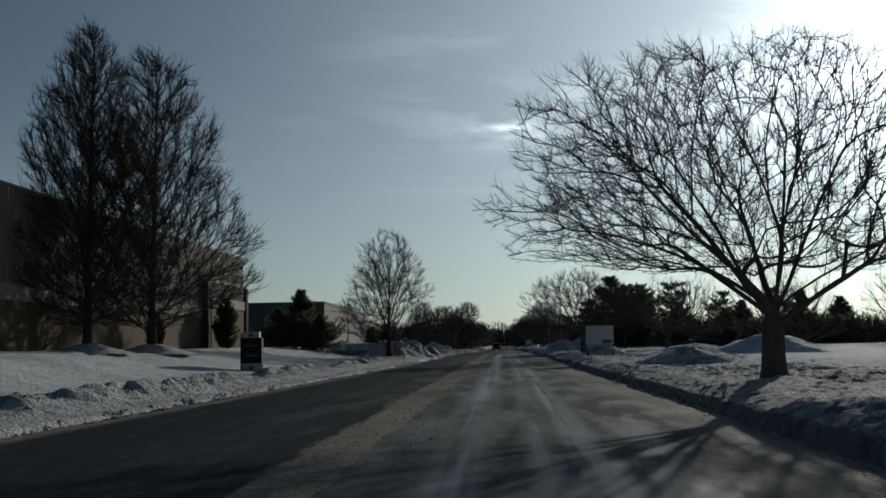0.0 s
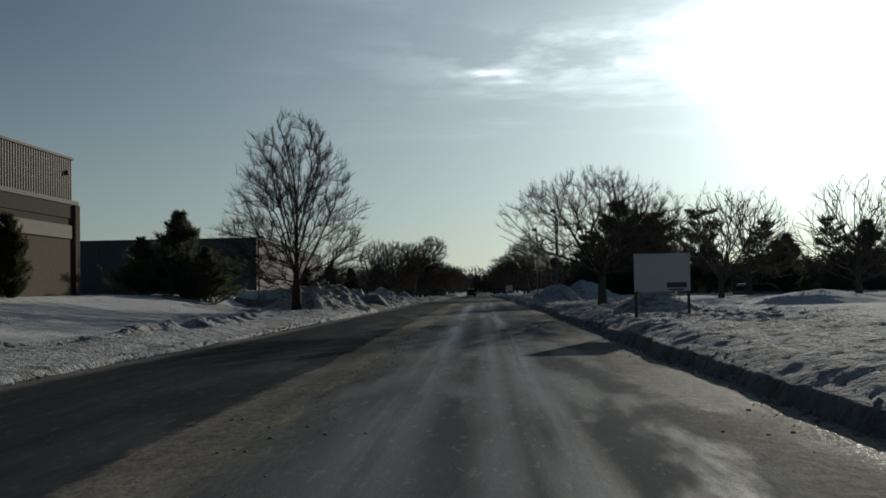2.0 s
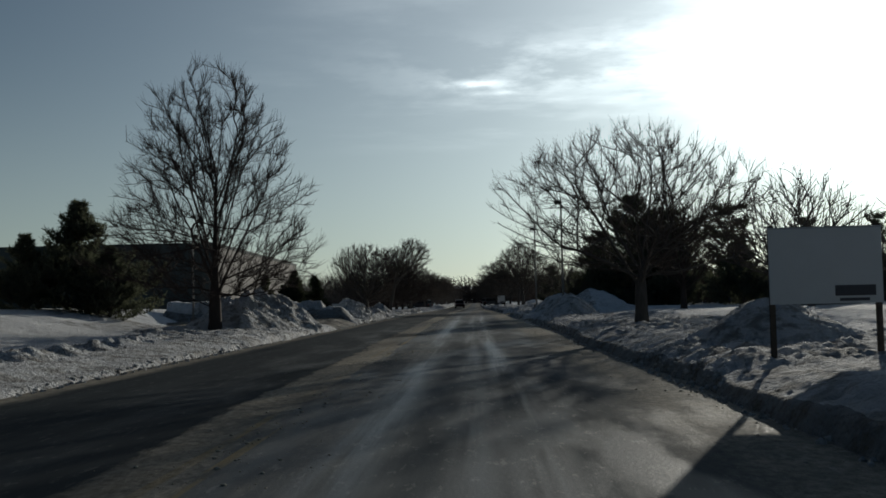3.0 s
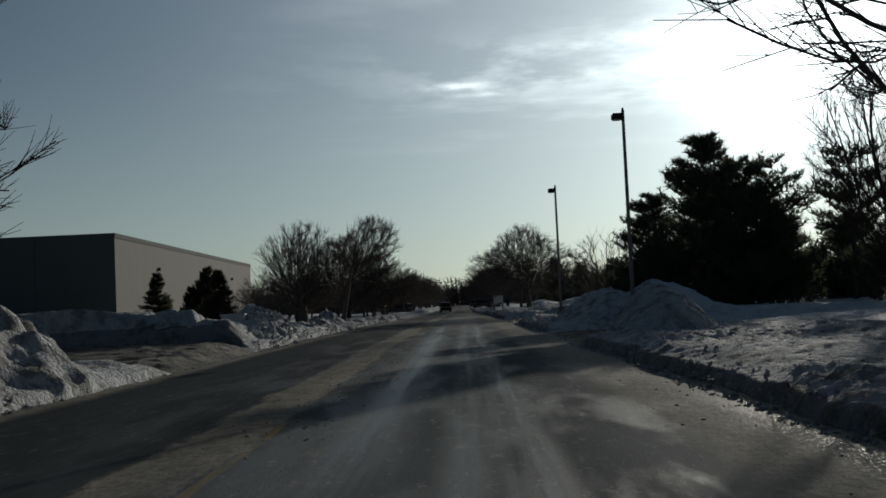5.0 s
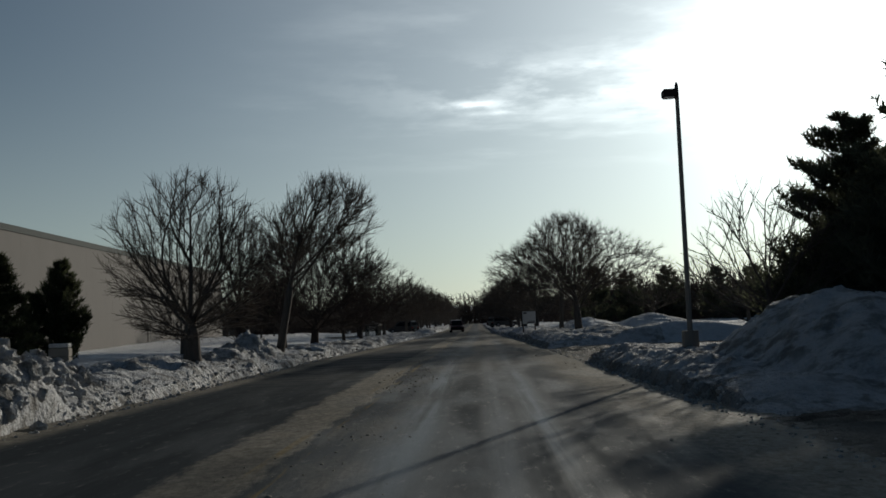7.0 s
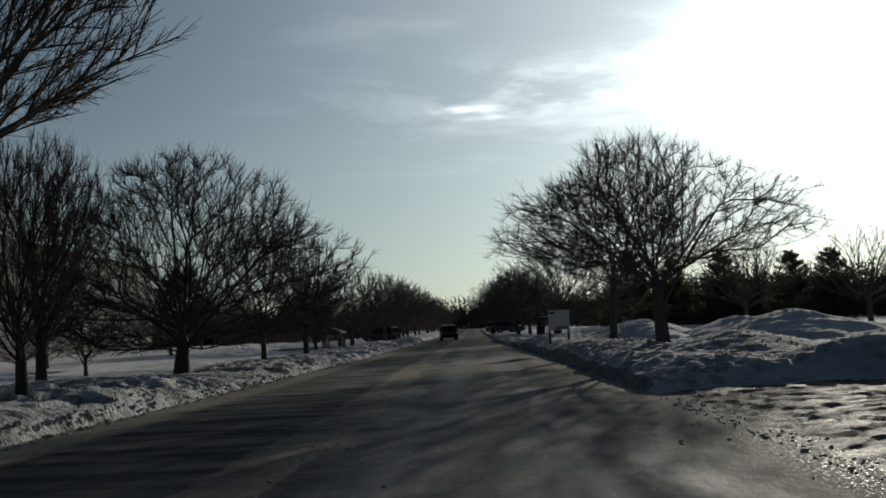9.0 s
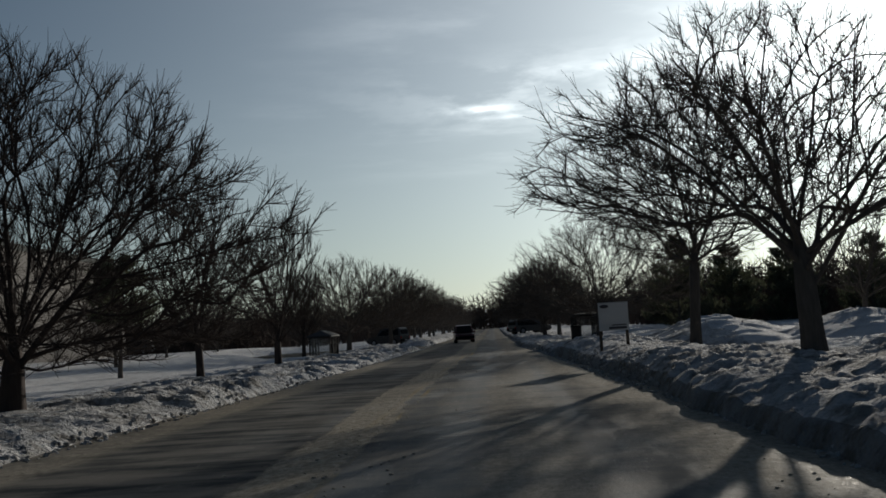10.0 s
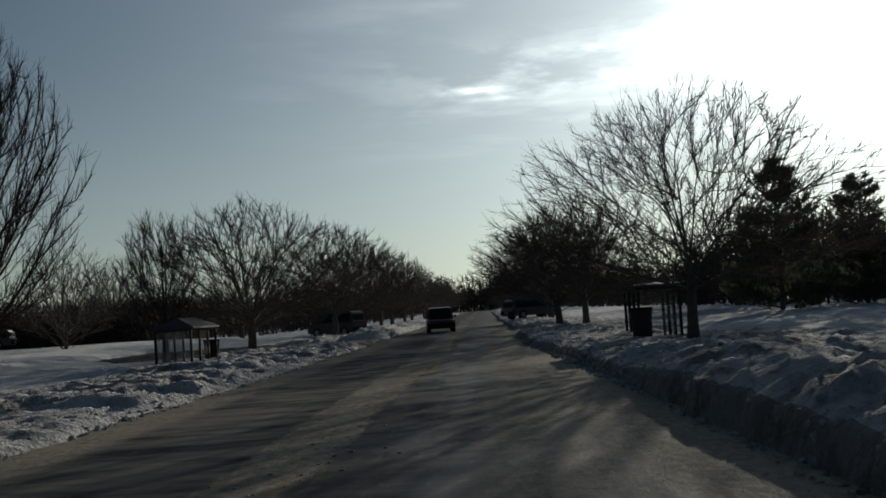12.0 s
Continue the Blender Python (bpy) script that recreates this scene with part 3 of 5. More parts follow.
def build_drive(name, x0, x1, y0, y1):
    ys, ss = np.linspace(y0, y1, 170), np.linspace(0, 1, 100) ** 1.5
    Y = np.repeat(ys[:, None], len(ss), 1)
    edge = left_edge(Y) + 0.45 if x0 < -2 else right_edge(Y) - 0.45
    X = edge + (((x0 if x0 < -2 else x1) - edge) * ss[None, :])
    out = np.abs(X - edge)
    Z = -0.015 + (0.20 if name == "driveway_left" else 0.05) * smooth(0.1, 2.2, out) + smooth(0.3, 1.2, out) * ((0.15 if x0 < -2 else 0.11) * (fbm(X / 0.6, Y / 0.28, 4, 17, 0.7) - 0.5) + 0.05 * chunks(X / 0.36, Y / 0.26, 23) * (vnoise(X / 0.36, Y / 0.26, 29) > 0.45))
    if name == "driveway_left":
        Z = Z + 0.24 * smooth(117, 126.5, Y) * smooth(0.3, 2.0, out)
    me = mesh_np(name, np.stack([X, Y, Z], -1).reshape(-1, 3), grid_faces(*X.shape)[:, ::(1 if x0 > -2 else -1)], SLUSH)
    tagged(new(name, me), "slushy rutted driveway mouth joining the road", "driveway", kind="structure")


build_drive("driveway_left", -21.5, -7.2, 114.5, 138.0)
build_drive("driveway_right", 3.4, 17, 120.5, 133)
build_drive("driveway_far", 2.6, 17, 153, 171)
build_drive("side_street_left", -20, -5.4, 241.5, 255.5)
build_drive("side_street_right", 1.2, 16, 244.5, 258.5)


# ---- trees ----
def poly_tubes(lines, radii, sides):
    """Tapered tubes round polylines: lines (n, m, 3), radii (n, m)."""
    n, m, _ = lines.shape
    tang = np.gradient(lines, axis=1)
    tang /= np.linalg.norm(tang, axis=2, keepdims=True) + 1e-9
    ref = np.where(np.abs(tang[:, :1, 2:3]) > 0.9, np.array([1.0, 0, 0]), np.array([0, 0, 1.0]))
    u = np.cross(tang, np.broadcast_to(ref, tang.shape))
    u /= np.linalg.norm(u, axis=2, keepdims=True) + 1e-9
    v = np.cross(tang, u)
    a = np.arange(sides) * 2 * math.pi / sides
    ring = u[:, :, None] * np.cos(a)[None, None, :, None] + v[:, :, None] * np.sin(a)[None, None, :, None]
    verts = lines[:, :, None] + ring * radii[:, :, None, None]
    i = np.arange(n)[:, None, None] * (m * sides) + np.arange(m - 1)[None, :, None] * sides
    k, k2 = np.arange(sides)[None, None, :], (np.arange(sides)[None, None, :] + 1) % sides
    faces = np.stack([i + k, i + k2, i + k2 + sides, i + k + sides], -1).reshape(-1, 4)
    return verts.reshape(-1, 3), faces


def join_np(pieces):
    verts, faces, at = [], [], 0
    for v, f in pieces:
        verts.append(v)
        faces.append(f + at)
        at += len(v)
    return np.concatenate(verts), np.concatenate(faces)


def unit(v):
    return v / (np.linalg.norm(v, axis=-1, keepdims=True) + 1e-9)


def grow_tree(seed, tall, reach, profile, fork, trunk_to, limbs, girth, steep=0.5, points=1500, lean=(0, 0), twig=0.009, bark=None, step=0.0, shoots=5, up=0.10, uneven=1.0, tuft=0.58, pull=0.45, bow=0.6, fan=0.72, rise=1.0):
    """A bare broad-leaved tree whose branches grow towards points scattered in its crown. profile: (height share, radius share) of the crown; fork
    and trunk_to: where limbs begin and the trunk ends, as shares of the height. Returns the meshes of trunk and crown."""
    rng = np.random.default_rng(seed)
    pz, pr = np.array([p[0] for p in profile]) * tall, np.array([p[1] for p in profile]) * reach
    lobes = rng.uniform(0, 6.28, 3)
    step = step or max(0.17, tall * 0.026)

    def limit(p):
        az = np.arctan2(p[..., 1], p[..., 0])
        wob = 1.0 + uneven * (0.07 * np.sin(2 * az + lobes[0]) + 0.09 * np.sin(3 * az + lobes[1] + 0.9 * p[..., 2]) + 0.10 * np.sin(6 * az + lobes[2] - 1.7 * p[..., 2]))
        return np.interp(p[..., 2], pz, pr, left=0.0, right=0.0) * wob

    tilt = np.array([lean[0], lean[1], 0.0]) / tall
    # points that the twigs reach for, thinner within the crown and with gaps between clusters
    n = points * 5
    z = rng.uniform(pz[0], tall, n)
    r = rng.uniform(0, 1, n) ** 0.42
    az = rng.uniform(0, 2 * math.pi, n)
    aim = np.stack([np.cos(az), np.sin(az), z], 1)
    rad = limit(aim)
    aim[:, :2] *= (rad * r)[:, None]
    keep = rng.random(n) < (rad / (rad.max() + 1e-6)) ** 1.3
    cell = 0.11 * tall
    keep &= vnoise(aim[:, 0] / cell + 3 * aim[:, 2] / cell, aim[:, 1] / cell + 2 * aim[:, 2] / cell, seed) > 0.30
    aim = aim[keep][:points]
    aim = aim + tilt * aim[:, 2:3]

    # trunk, then the main limbs as bowed lines from it
    mt = max(4, int(tall * trunk_to / step))
    s = np.linspace(0, 1, mt)
    bend = rng.normal(0, 0.02 * tall * trunk_to, 2)
    trunk = np.stack([bend[0] * s ** 2, bend[1] * s ** 2, s * tall * trunk_to - 0.25], 1) + tilt * (s * tall * trunk_to)[:, None] * 0.6
    pos, par = [p for p in trunk], [-1] + list(range(mt - 1))
    t = np.clip((np.arange(limbs) + rng.uniform(0.1, 0.9, limbs)) / limbs, 0, 1)
    zs = (fork + (trunk_to * 0.985 - fork) * t) * tall
    turn = np.arange(limbs) * 2.39996 + rng.normal(0, 0.3, limbs)
    if trunk_to < 0.6:
        zt = (profile[0][0] + (1.0 - profile[0][0]) * (0.10 + 0.82 * rng.permutation(limbs) / max(1, limbs - 1))) * tall
    else:
        zt = np.minimum(zs + (tall - zs) * steep * rng.uniform(0.6, 1.0, limbs) + 0.03 * tall, 0.99 * tall)
    for k in range(limbs):
        root = int(np.argmin(np.abs(trunk[:, 2] - zs[k])))
        tip = np.array([math.cos(turn[k]), math.sin(turn[k]), zt[k]])
        tip[:2] *= limit(tip) * rng.uniform(0.55, 0.80)
        tip[2] = trunk[root, 2] + (tip[2] - trunk[root, 2]) * 0.85
        tip = tip + tilt * zt[k]
        base = trunk[root]
        far = np.linalg.norm(tip - base)
        ctrl = (base + tip) / 2 + np.array([math.cos(turn[k]) * 0.03, math.sin(turn[k]) * 0.03, 0.10 * (bow + 0.4 * rng.normal())]) * far
        m = max(2, int(far / step))
        q = (np.arange(1, m + 1) / m)[:, None]
        line = (1 - q) ** 2 * base + 2 * q * (1 - q) * ctrl + q ** 2 * tip
        sway = np.cumsum(rng.normal(0, 0.06 * step, (m, 3)), 0)
        line = line + sway - q * sway[-1] * 0.5
        last = root
        for p in line:
            pos.append(p)
            par.append(last)
            last = len(pos) - 1
    # growth: each point joins the node that gives it the shortest way to the foot
    S, m0 = np.array(pos), len(pos)
    P = np.concatenate([S, aim])
    far = np.zeros(len(P))
    for i in range(1, m0):
        far[i] = far[par[i]] + np.linalg.norm(S[i] - S[par[i]])
    first = int(mt * min(1.0, fork / trunk_to) * 0.9)
    idx = np.arange(first, m0)
    heart = np.stack([0 * aim[:, 0], 0 * aim[:, 0], np.full(len(aim), fork * tall) if trunk_to < 0.6 else np.maximum(fork * tall, aim[:, 2] - rise * np.hypot(aim[:, 0], aim[:, 1]))], 1)
    ray = unit(aim - heart - tilt * heart[:, 2:3])

    def toll(gaps):
        """Lengths of ways from nodes to points, longer where they run across the spread of the crown."""
        flat = np.linalg.norm(gaps, axis=-1)
        along = np.sum(gaps * (ray[:, None] if gaps.ndim == 3 else ray), axis=-1) / (flat + 1e-9)
        return flat * (1.75 - fan * along)

    d = toll(aim[:, None] - S[None, idx])
    cost = d + pull * far[idx][None]
    best = np.argmin(cost, 1)
    boss, price, gapw = idx[best], cost[np.arange(len(aim)), best], d[np.arange(len(aim)), best]
    order, todo = [], np.ones(len(aim), bool)
    for _ in range(len(aim)):
        i = int(np.argmin(np.where(todo, gapw, 1e9)))
        todo[i] = False
        order.append(i)
        far[m0 + i] = far[boss[i]] + np.linalg.norm(aim[i] - P[boss[i]])
        d = toll(aim - aim[i])
        c = d + pull * far[m0 + i]
        better = todo & (c < price)
        boss, price, gapw = np.where(better, m0 + i, boss), np.where(better, c, price), np.where(better, d, gapw)
    rank = np.empty(len(P), int)
    rank[:m0] = np.arange(m0)
    rank[m0 + np.array(order)] = np.arange(m0, len(P))
    P = np.concatenate([S, aim[order]])
    par = np.concatenate([np.array(par), rank[boss[order]]])
    n = len(P)
    # girth: the sections of the shoots add up towards the foot
    tips = np.zeros(n)
    kids = np.bincount(par[1:], minlength=n)
    tips[kids == 0] = 1
    best, heir = np.zeros(n), np.full(n, -1)
    for i in range(n - 1, 0, -1):
        tips[par[i]] += tips[i]
        if tips[i] > best[par[i]]:
            best[par[i]], heir[par[i]] = tips[i], i
    thin = twig * 1.15
    R = thin + (girth - thin) * ((tips - 1) / max(tips[0] - 1, 1)) ** 0.64
    R[:mt] *= 1 + 0.5 * np.exp(-np.maximum(trunk[:, 2], 0) / 0.35)
    for _ in range(2):
        mid = np.where((heir >= 0) & (par >= 0), 1, 0)[:, None]
        P = np.where(mid, 0.5 * P + 0.25 * P[np.maximum(par, 0)] + 0.25 * P[np.maximum(heir, 0)], P)
    chains = collections.defaultdict(list)
    for i in range(n):
        if i and heir[par[i]] == i:
            continue
        line = [i] if i == 0 else [par[i], i]
        while heir[line[-1]] >= 0:
            line.append(heir[line[-1]])
        m = 2 if len(line) < 3 else 3 if len(line) < 5 else 5 if len(line) < 8 else 9 if len(line) < 18 else 17 if len(line) < 40 else 33
        f = np.linspace(0, len(line) - 1, m)
        pts, rr = P[line], R[line].copy()
        if i:
            rr[0] = rr[1] * 1.05
        k = np.arange(len(line))
        chains[m].append((np.stack([np.interp(f, k, pts[:, c]) for c in range(3)], 1), np.interp(f, k, rr)))
    wood = [poly_tubes(np.array([c[0] for c in v]), np.array([c[1] for c in v]), 9 if m > 17 else 6 if m > 8 else 3) for m, v in chains.items()]
    # fine shoots on the thin branches
    fine = []
    thin_nodes = np.nonzero((R < 2.6 * twig) & (par >= 0) & (np.arange(n) >= mt))[0]
    at = np.repeat(thin_nodes, shoots)
    tang = unit(P[at] - P[par[at]])
    d = unit(tang * 0.55 + 0.45 * unit(P[at] - np.array([0, 0, fork * tall])) + rng.normal(0, 0.42, tang.shape) + np.array([0, 0, up * 1.6]))
    length = tuft * rng.uniform(0.35, 1.1, len(at)) * (0.6 + 0.4 * tall / 9)
    root = P[par[at]] + (P[at] - P[par[at]]) * rng.random((len(at), 1))
    bow = unit(np.cross(d, rng.normal(0, 1, d.shape))) * (length * 0.14)[:, None] + np.array([0, 0, 0.10]) * length[:, None]
    w = np.array([0, 0.5, 1.0])[None, :, None]
    line = root[:, None] + d[:, None] * length[:, None, None] * w + bow[:, None] * w ** 2
    fine.append(poly_tubes(line, np.array([0.66, 0.52, 0.34])[None] * twig * np.ones((len(at), 1)), 3))
    side = rng.integers(0, len(at), len(at))
    root = line[side, 1] * 0.6 + line[side, 0] * 0.4
    d2 = unit(d[side] + rng.normal(0, 0.45, (len(side), 3)))
    tip = root + d2 * (length[side] * rng.uniform(0.3, 0.65, len(side)))[:, None]
    fine.append(poly_tubes(np.stack([root, tip], 1), np.array([0.48, 0.34])[None] * twig * np.ones((len(side), 1)), 3))
    v1, f1 = join_np(wood)
    v2, f2 = join_np(fine)
    return mesh_np("trunk", v1, f1, bark or BARK), mesh_np("crown", v2, f2, bark or TWIG)


ROUND = [(0.25, 0.30), (0.34, 0.72), (0.48, 1.0), (0.66, 0.97), (0.82, 0.74), (0.93, 0.45), (1.0, 0.12)]
DOME = [(0.24, 0.55), (0.34, 0.98), (0.50, 1.0), (0.68, 0.86), (0.84, 0.60), (0.95, 0.30), (1.0, 0.08)]
OVAL = [(0.14, 0.35), (0.25, 0.85), (0.42, 1.0), (0.58, 0.86), (0.76, 0.70), (0.90, 0.52), (0.97, 0.3), (1.0, 0.1)]
CONE = [(0.08, 0.35), (0.20, 1.0), (0.32, 0.96), (0.5, 0.80), (0.7, 0.60), (0.88, 0.38), (1.0, 0.08)]
VASE = [(0.18, 0.12), (0.35, 0.50), (0.55, 0.85), (0.75, 1.0), (0.9, 0.85), (1.0, 0.35)]
UMBRELLA = [(0.32, 0.35), (0.42, 0.95), (0.55, 1.0), (0.72, 0.93), (0.88, 0.68), (1.0, 0.25)]


def tree(x, y, meshes, label, turn=0, group="", scale=1.0, sink=0.1):
    ob = thing("bare_tree", (x, y, ground_z(x, y) - sink), turn, label, "tree", group)
    ob.scale = (scale, scale, scale)
    part_me("trunk", meshes[0], ob, "grey furrowed trunk and limbs")
    part_me("crown", meshes[1], ob, "dense leafless twigs")
    return ob


SPREAD = [(0.33, 0.45), (0.41, 0.90), (0.52, 1.0), (0.68, 0.96), (0.83, 0.80), (0.94, 0.52), (1.0, 0.25)]
ARMS = [(0.38, 0.50), (0.47, 0.90), (0.58, 1.0), (0.70, 0.90), (0.78, 0.58), (0.90, 0.40), (1.0, 0.18)]
# spreading tree beside the first stretch of road
tree(6.8, 28.3, grow_tree(14, 8.7, 7.3, SPREAD, 0.15, 0.25, 12, 0.285, 0.42, 6200, (-0.4, 0), twig=0.0076, up=0.02, step=0.2, tuft=0.42, shoots=3), "wide spreading leafless tree in the snow verge")
# two tall trees before the ribbed hall, each in a drifted mound of snow
def trunk_mound(x, y, reach, tall):
    rs, an = np.linspace(0, 1, 14), np.linspace(0, 2 * math.pi, 41)
    A, R = np.meshgrid(an, rs)
    X, Y = R * np.cos(A) * reach, R * np.sin(A) * reach * 0.85
    Z = tall * (1 - R) ** 1.3 * (1 - 0.55 * np.exp(-(R / 0.13) ** 2)) + 0.22 * R * (1 - R) * (fbm(X / 0.8 + x, Y / 0.8, 3, 7) - 0.5) - 0.30 * R
    me = mesh_np("snow_mound", np.stack([X, Y, Z], -1).reshape(-1, 3), grid_faces(*X.shape)[:, ::-1], SNOW)
    ob = tagged(new("snow_mound", me), "drifted mound of snow round a tree trunk", "snow mound", "snow mounds round the trunks")
    ob.matrix_world = pose(x, y, ground_z(x, y) + 0.12)


trunk_mound(-23.0, 58.2, 2.6, 0.45)
trunk_mound(-21.9, 65.7, 2.8, 0.55)
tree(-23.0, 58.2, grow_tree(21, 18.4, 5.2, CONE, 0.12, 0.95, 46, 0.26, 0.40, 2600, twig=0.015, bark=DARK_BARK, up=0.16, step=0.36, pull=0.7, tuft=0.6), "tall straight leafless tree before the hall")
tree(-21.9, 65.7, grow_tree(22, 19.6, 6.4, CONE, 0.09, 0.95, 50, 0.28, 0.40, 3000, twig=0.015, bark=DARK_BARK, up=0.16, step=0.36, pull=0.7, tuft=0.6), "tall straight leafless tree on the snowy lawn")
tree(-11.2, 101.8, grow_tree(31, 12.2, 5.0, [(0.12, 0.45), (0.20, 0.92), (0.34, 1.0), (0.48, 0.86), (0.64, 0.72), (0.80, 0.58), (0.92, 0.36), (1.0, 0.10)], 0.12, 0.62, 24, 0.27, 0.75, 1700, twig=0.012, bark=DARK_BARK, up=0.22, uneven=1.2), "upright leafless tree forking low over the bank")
tree(6.46, 93.8, grow_tree(41, 7.4, 5.2, ROUND, 0.18, 0.34, 11, 0.23, 0.5, 1500, (-0.3, -0.4), twig=0.0095), "rounded leafless tree behind the ploughed heap")
tree(-9.85, 154.4, grow_tree(58, 6.7, 2.8, [(0.16, 0.55), (0.24, 0.85), (0.40, 0.92), (0.54, 1.0), (0.68, 0.98), (0.82, 0.80), (0.93, 0.52), (1.0, 0.22)], 0.20, 0.27, 9, 0.27, 0.35, 1100, twig=0.009, up=0.06, uneven=1.3, fan=1.0, shoots=4, bow=0.1), "broad leafless tree behind the snow heaps")
tree(-8.3, 161.8, grow_tree(52, 7.3, 2.5, [(0.55, 0.40), (0.62, 0.85), (0.72, 1.0), (0.84, 0.90), (0.93, 0.6), (1.0, 0.2)], 0.34, 0.50, 9, 0.16, 0.6, 720, (2.3, 0.2), twig=0.009, uneven=1.2, fan=1.0, bow=0.1), "tall leafless tree leaning over the verge")
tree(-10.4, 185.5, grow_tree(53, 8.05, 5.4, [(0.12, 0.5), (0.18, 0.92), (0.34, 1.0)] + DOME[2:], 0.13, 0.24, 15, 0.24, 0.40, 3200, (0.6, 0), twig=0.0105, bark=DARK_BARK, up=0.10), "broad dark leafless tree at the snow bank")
tree(6.1, 184.8, grow_tree(54, 7.3, 5.3, ARMS, 0.20, 0.42, 12, 0.22, 0.36, 1900, (-0.4, 0), twig=0.0085, up=0.06, uneven=1.3), "spreading leafless tree by the ploughed lot")
tree(5.9, 196.4, grow_tree(55, 8.6, 3.8, UMBRELLA, 0.30, 0.46, 10, 0.165, 0.5, 1700, (0.6, 0), twig=0.0075), "slim leafless tree beside the board sign")
tree(5.7, 223.5, grow_tree(56, 7.2, 5.5, [(0.20, 0.6), (0.30, 0.95), (0.46, 1.0), (0.64, 0.92), (0.80, 0.72), (0.93, 0.45), (1.0, 0.2)], 0.22, 0.36, 14, 0.145, 0.45, 1800, (0.4, 0), twig=0.0075, up=0.05, fan=1.0), "fan shaped leafless tree behind the shelter")
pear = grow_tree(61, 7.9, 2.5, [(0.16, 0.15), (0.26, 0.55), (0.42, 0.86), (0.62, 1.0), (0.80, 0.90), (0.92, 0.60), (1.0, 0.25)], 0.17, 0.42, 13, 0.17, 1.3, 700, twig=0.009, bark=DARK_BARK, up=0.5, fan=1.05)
tree(-10.6, 215.0, pear, "upright narrow leafless pear tree", group="upright trees at the verge")
tree(-14.9, 184.6, pear, "upright narrow leafless pear tree", 80, "upright trees at the verge", 1.08)
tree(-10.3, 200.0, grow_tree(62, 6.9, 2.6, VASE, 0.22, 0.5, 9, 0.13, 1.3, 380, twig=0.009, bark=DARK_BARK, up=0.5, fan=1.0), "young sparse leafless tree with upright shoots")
tree(-9.55, 170.3, pear, "upright narrow leafless pear tree", 150, "upright trees at the verge", 0.74)
tree(-13.4, 238.2, pear, "upright narrow leafless pear tree", 300, "upright trees at the verge", 0.82)
tree(12.6, 118.0, pear, "upright narrow leafless pear tree", 200, "upright trees at the verge", 0.95)

row_a = grow_tree(71, 7.4, 5.2, DOME, 0.17, 0.28, 11, 0.20, 0.5, 1200, twig=0.011, fan=0.95)
row_b = grow_tree(72, 7.6, 4.9, ROUND, 0.18, 0.32, 11, 0.19, 0.5, 1200, twig=0.011, fan=0.95)
far_a = grow_tree(73, 7.5, 4.8, ROUND, 0.14, 0.31, 9, 0.18, 0.55, 560, twig=0.016, step=0.3, shoots=1, tuft=0.9, fan=0.95)
far_b = grow_tree(74, 8.2, 4.8, OVAL, 0.14, 0.38, 10, 0.18, 0.8, 560, twig=0.016, step=0.3, up=0.2, shoots=1, tuft=0.9, fan=0.95)
ROW = "row of leafless trees along the road"
for x, y, m, a, s in [(-11.0, 244, row_a, 10, 1.02), (-9.6, 262.9, row_b, 140, 1.0), (-10.2, 279, row_a, 220, 0.98), (-9.8, 296, row_b, 300, 1.0), (4.8, 244.8, row_b, 50, 0.85), (4.1, 252.8, row_a, 190, 0.92),
                      (4.6, 268, row_b, 260, 0.95), (5.0, 284, row_a, 90, 1.0)]:
    tree(x, y, m, "rounded leafless street tree in the verge", a, ROW, s)
rng = random.Random(5)
for k in range(16):
    y = 312 + 17 * k
    for x in (-10.5, 6.2):
        tree(x + rng.uniform(-1, 1), y + rng.uniform(-4, 4), (far_a, far_b)[rng.random() > 0.6], "far leafless street tree in the verge", rng.uniform(0, 360), ROW, rng.uniform(0.9, 1.15))
YARD = "leafless trees behind the verge"
for x, y, s in [(-23, 252, 0.72), (-22.3, 235.6, 0.5), (-28, 238, 0.62), (-27, 262, 0.85), (-36, 258, 0.9), (-20, 282, 0.9), (-32, 285, 1.0), (-46, 275, 1.0), (-24, 305, 1.0), (-40, 310, 1.1),
                (15.5, 107, 0.95), (20, 118, 1.0), (26, 112, 1.05), (33, 122, 1.05), (42, 118, 1.1), (52, 128, 1.1), (60, 112, 1.1), (8.6, 150.5, 0.62),
                (16, 262, 1.0), (22, 280, 1.05), (18, 300, 1.0), (30, 262, 1.05), (28, 310, 1.1), (14, 205, 0.6), (24, 215, 0.8), (-15, 172, 0.6), (-17.5, 196, 0.5), (-24, 208, 0.55), (-21, 222, 0.55)]:
    tree(x, y, (far_a, far_b)[rng.random() > 0.5], "leafless tree standing in open snow", rng.uniform(0, 360), YARD, s)


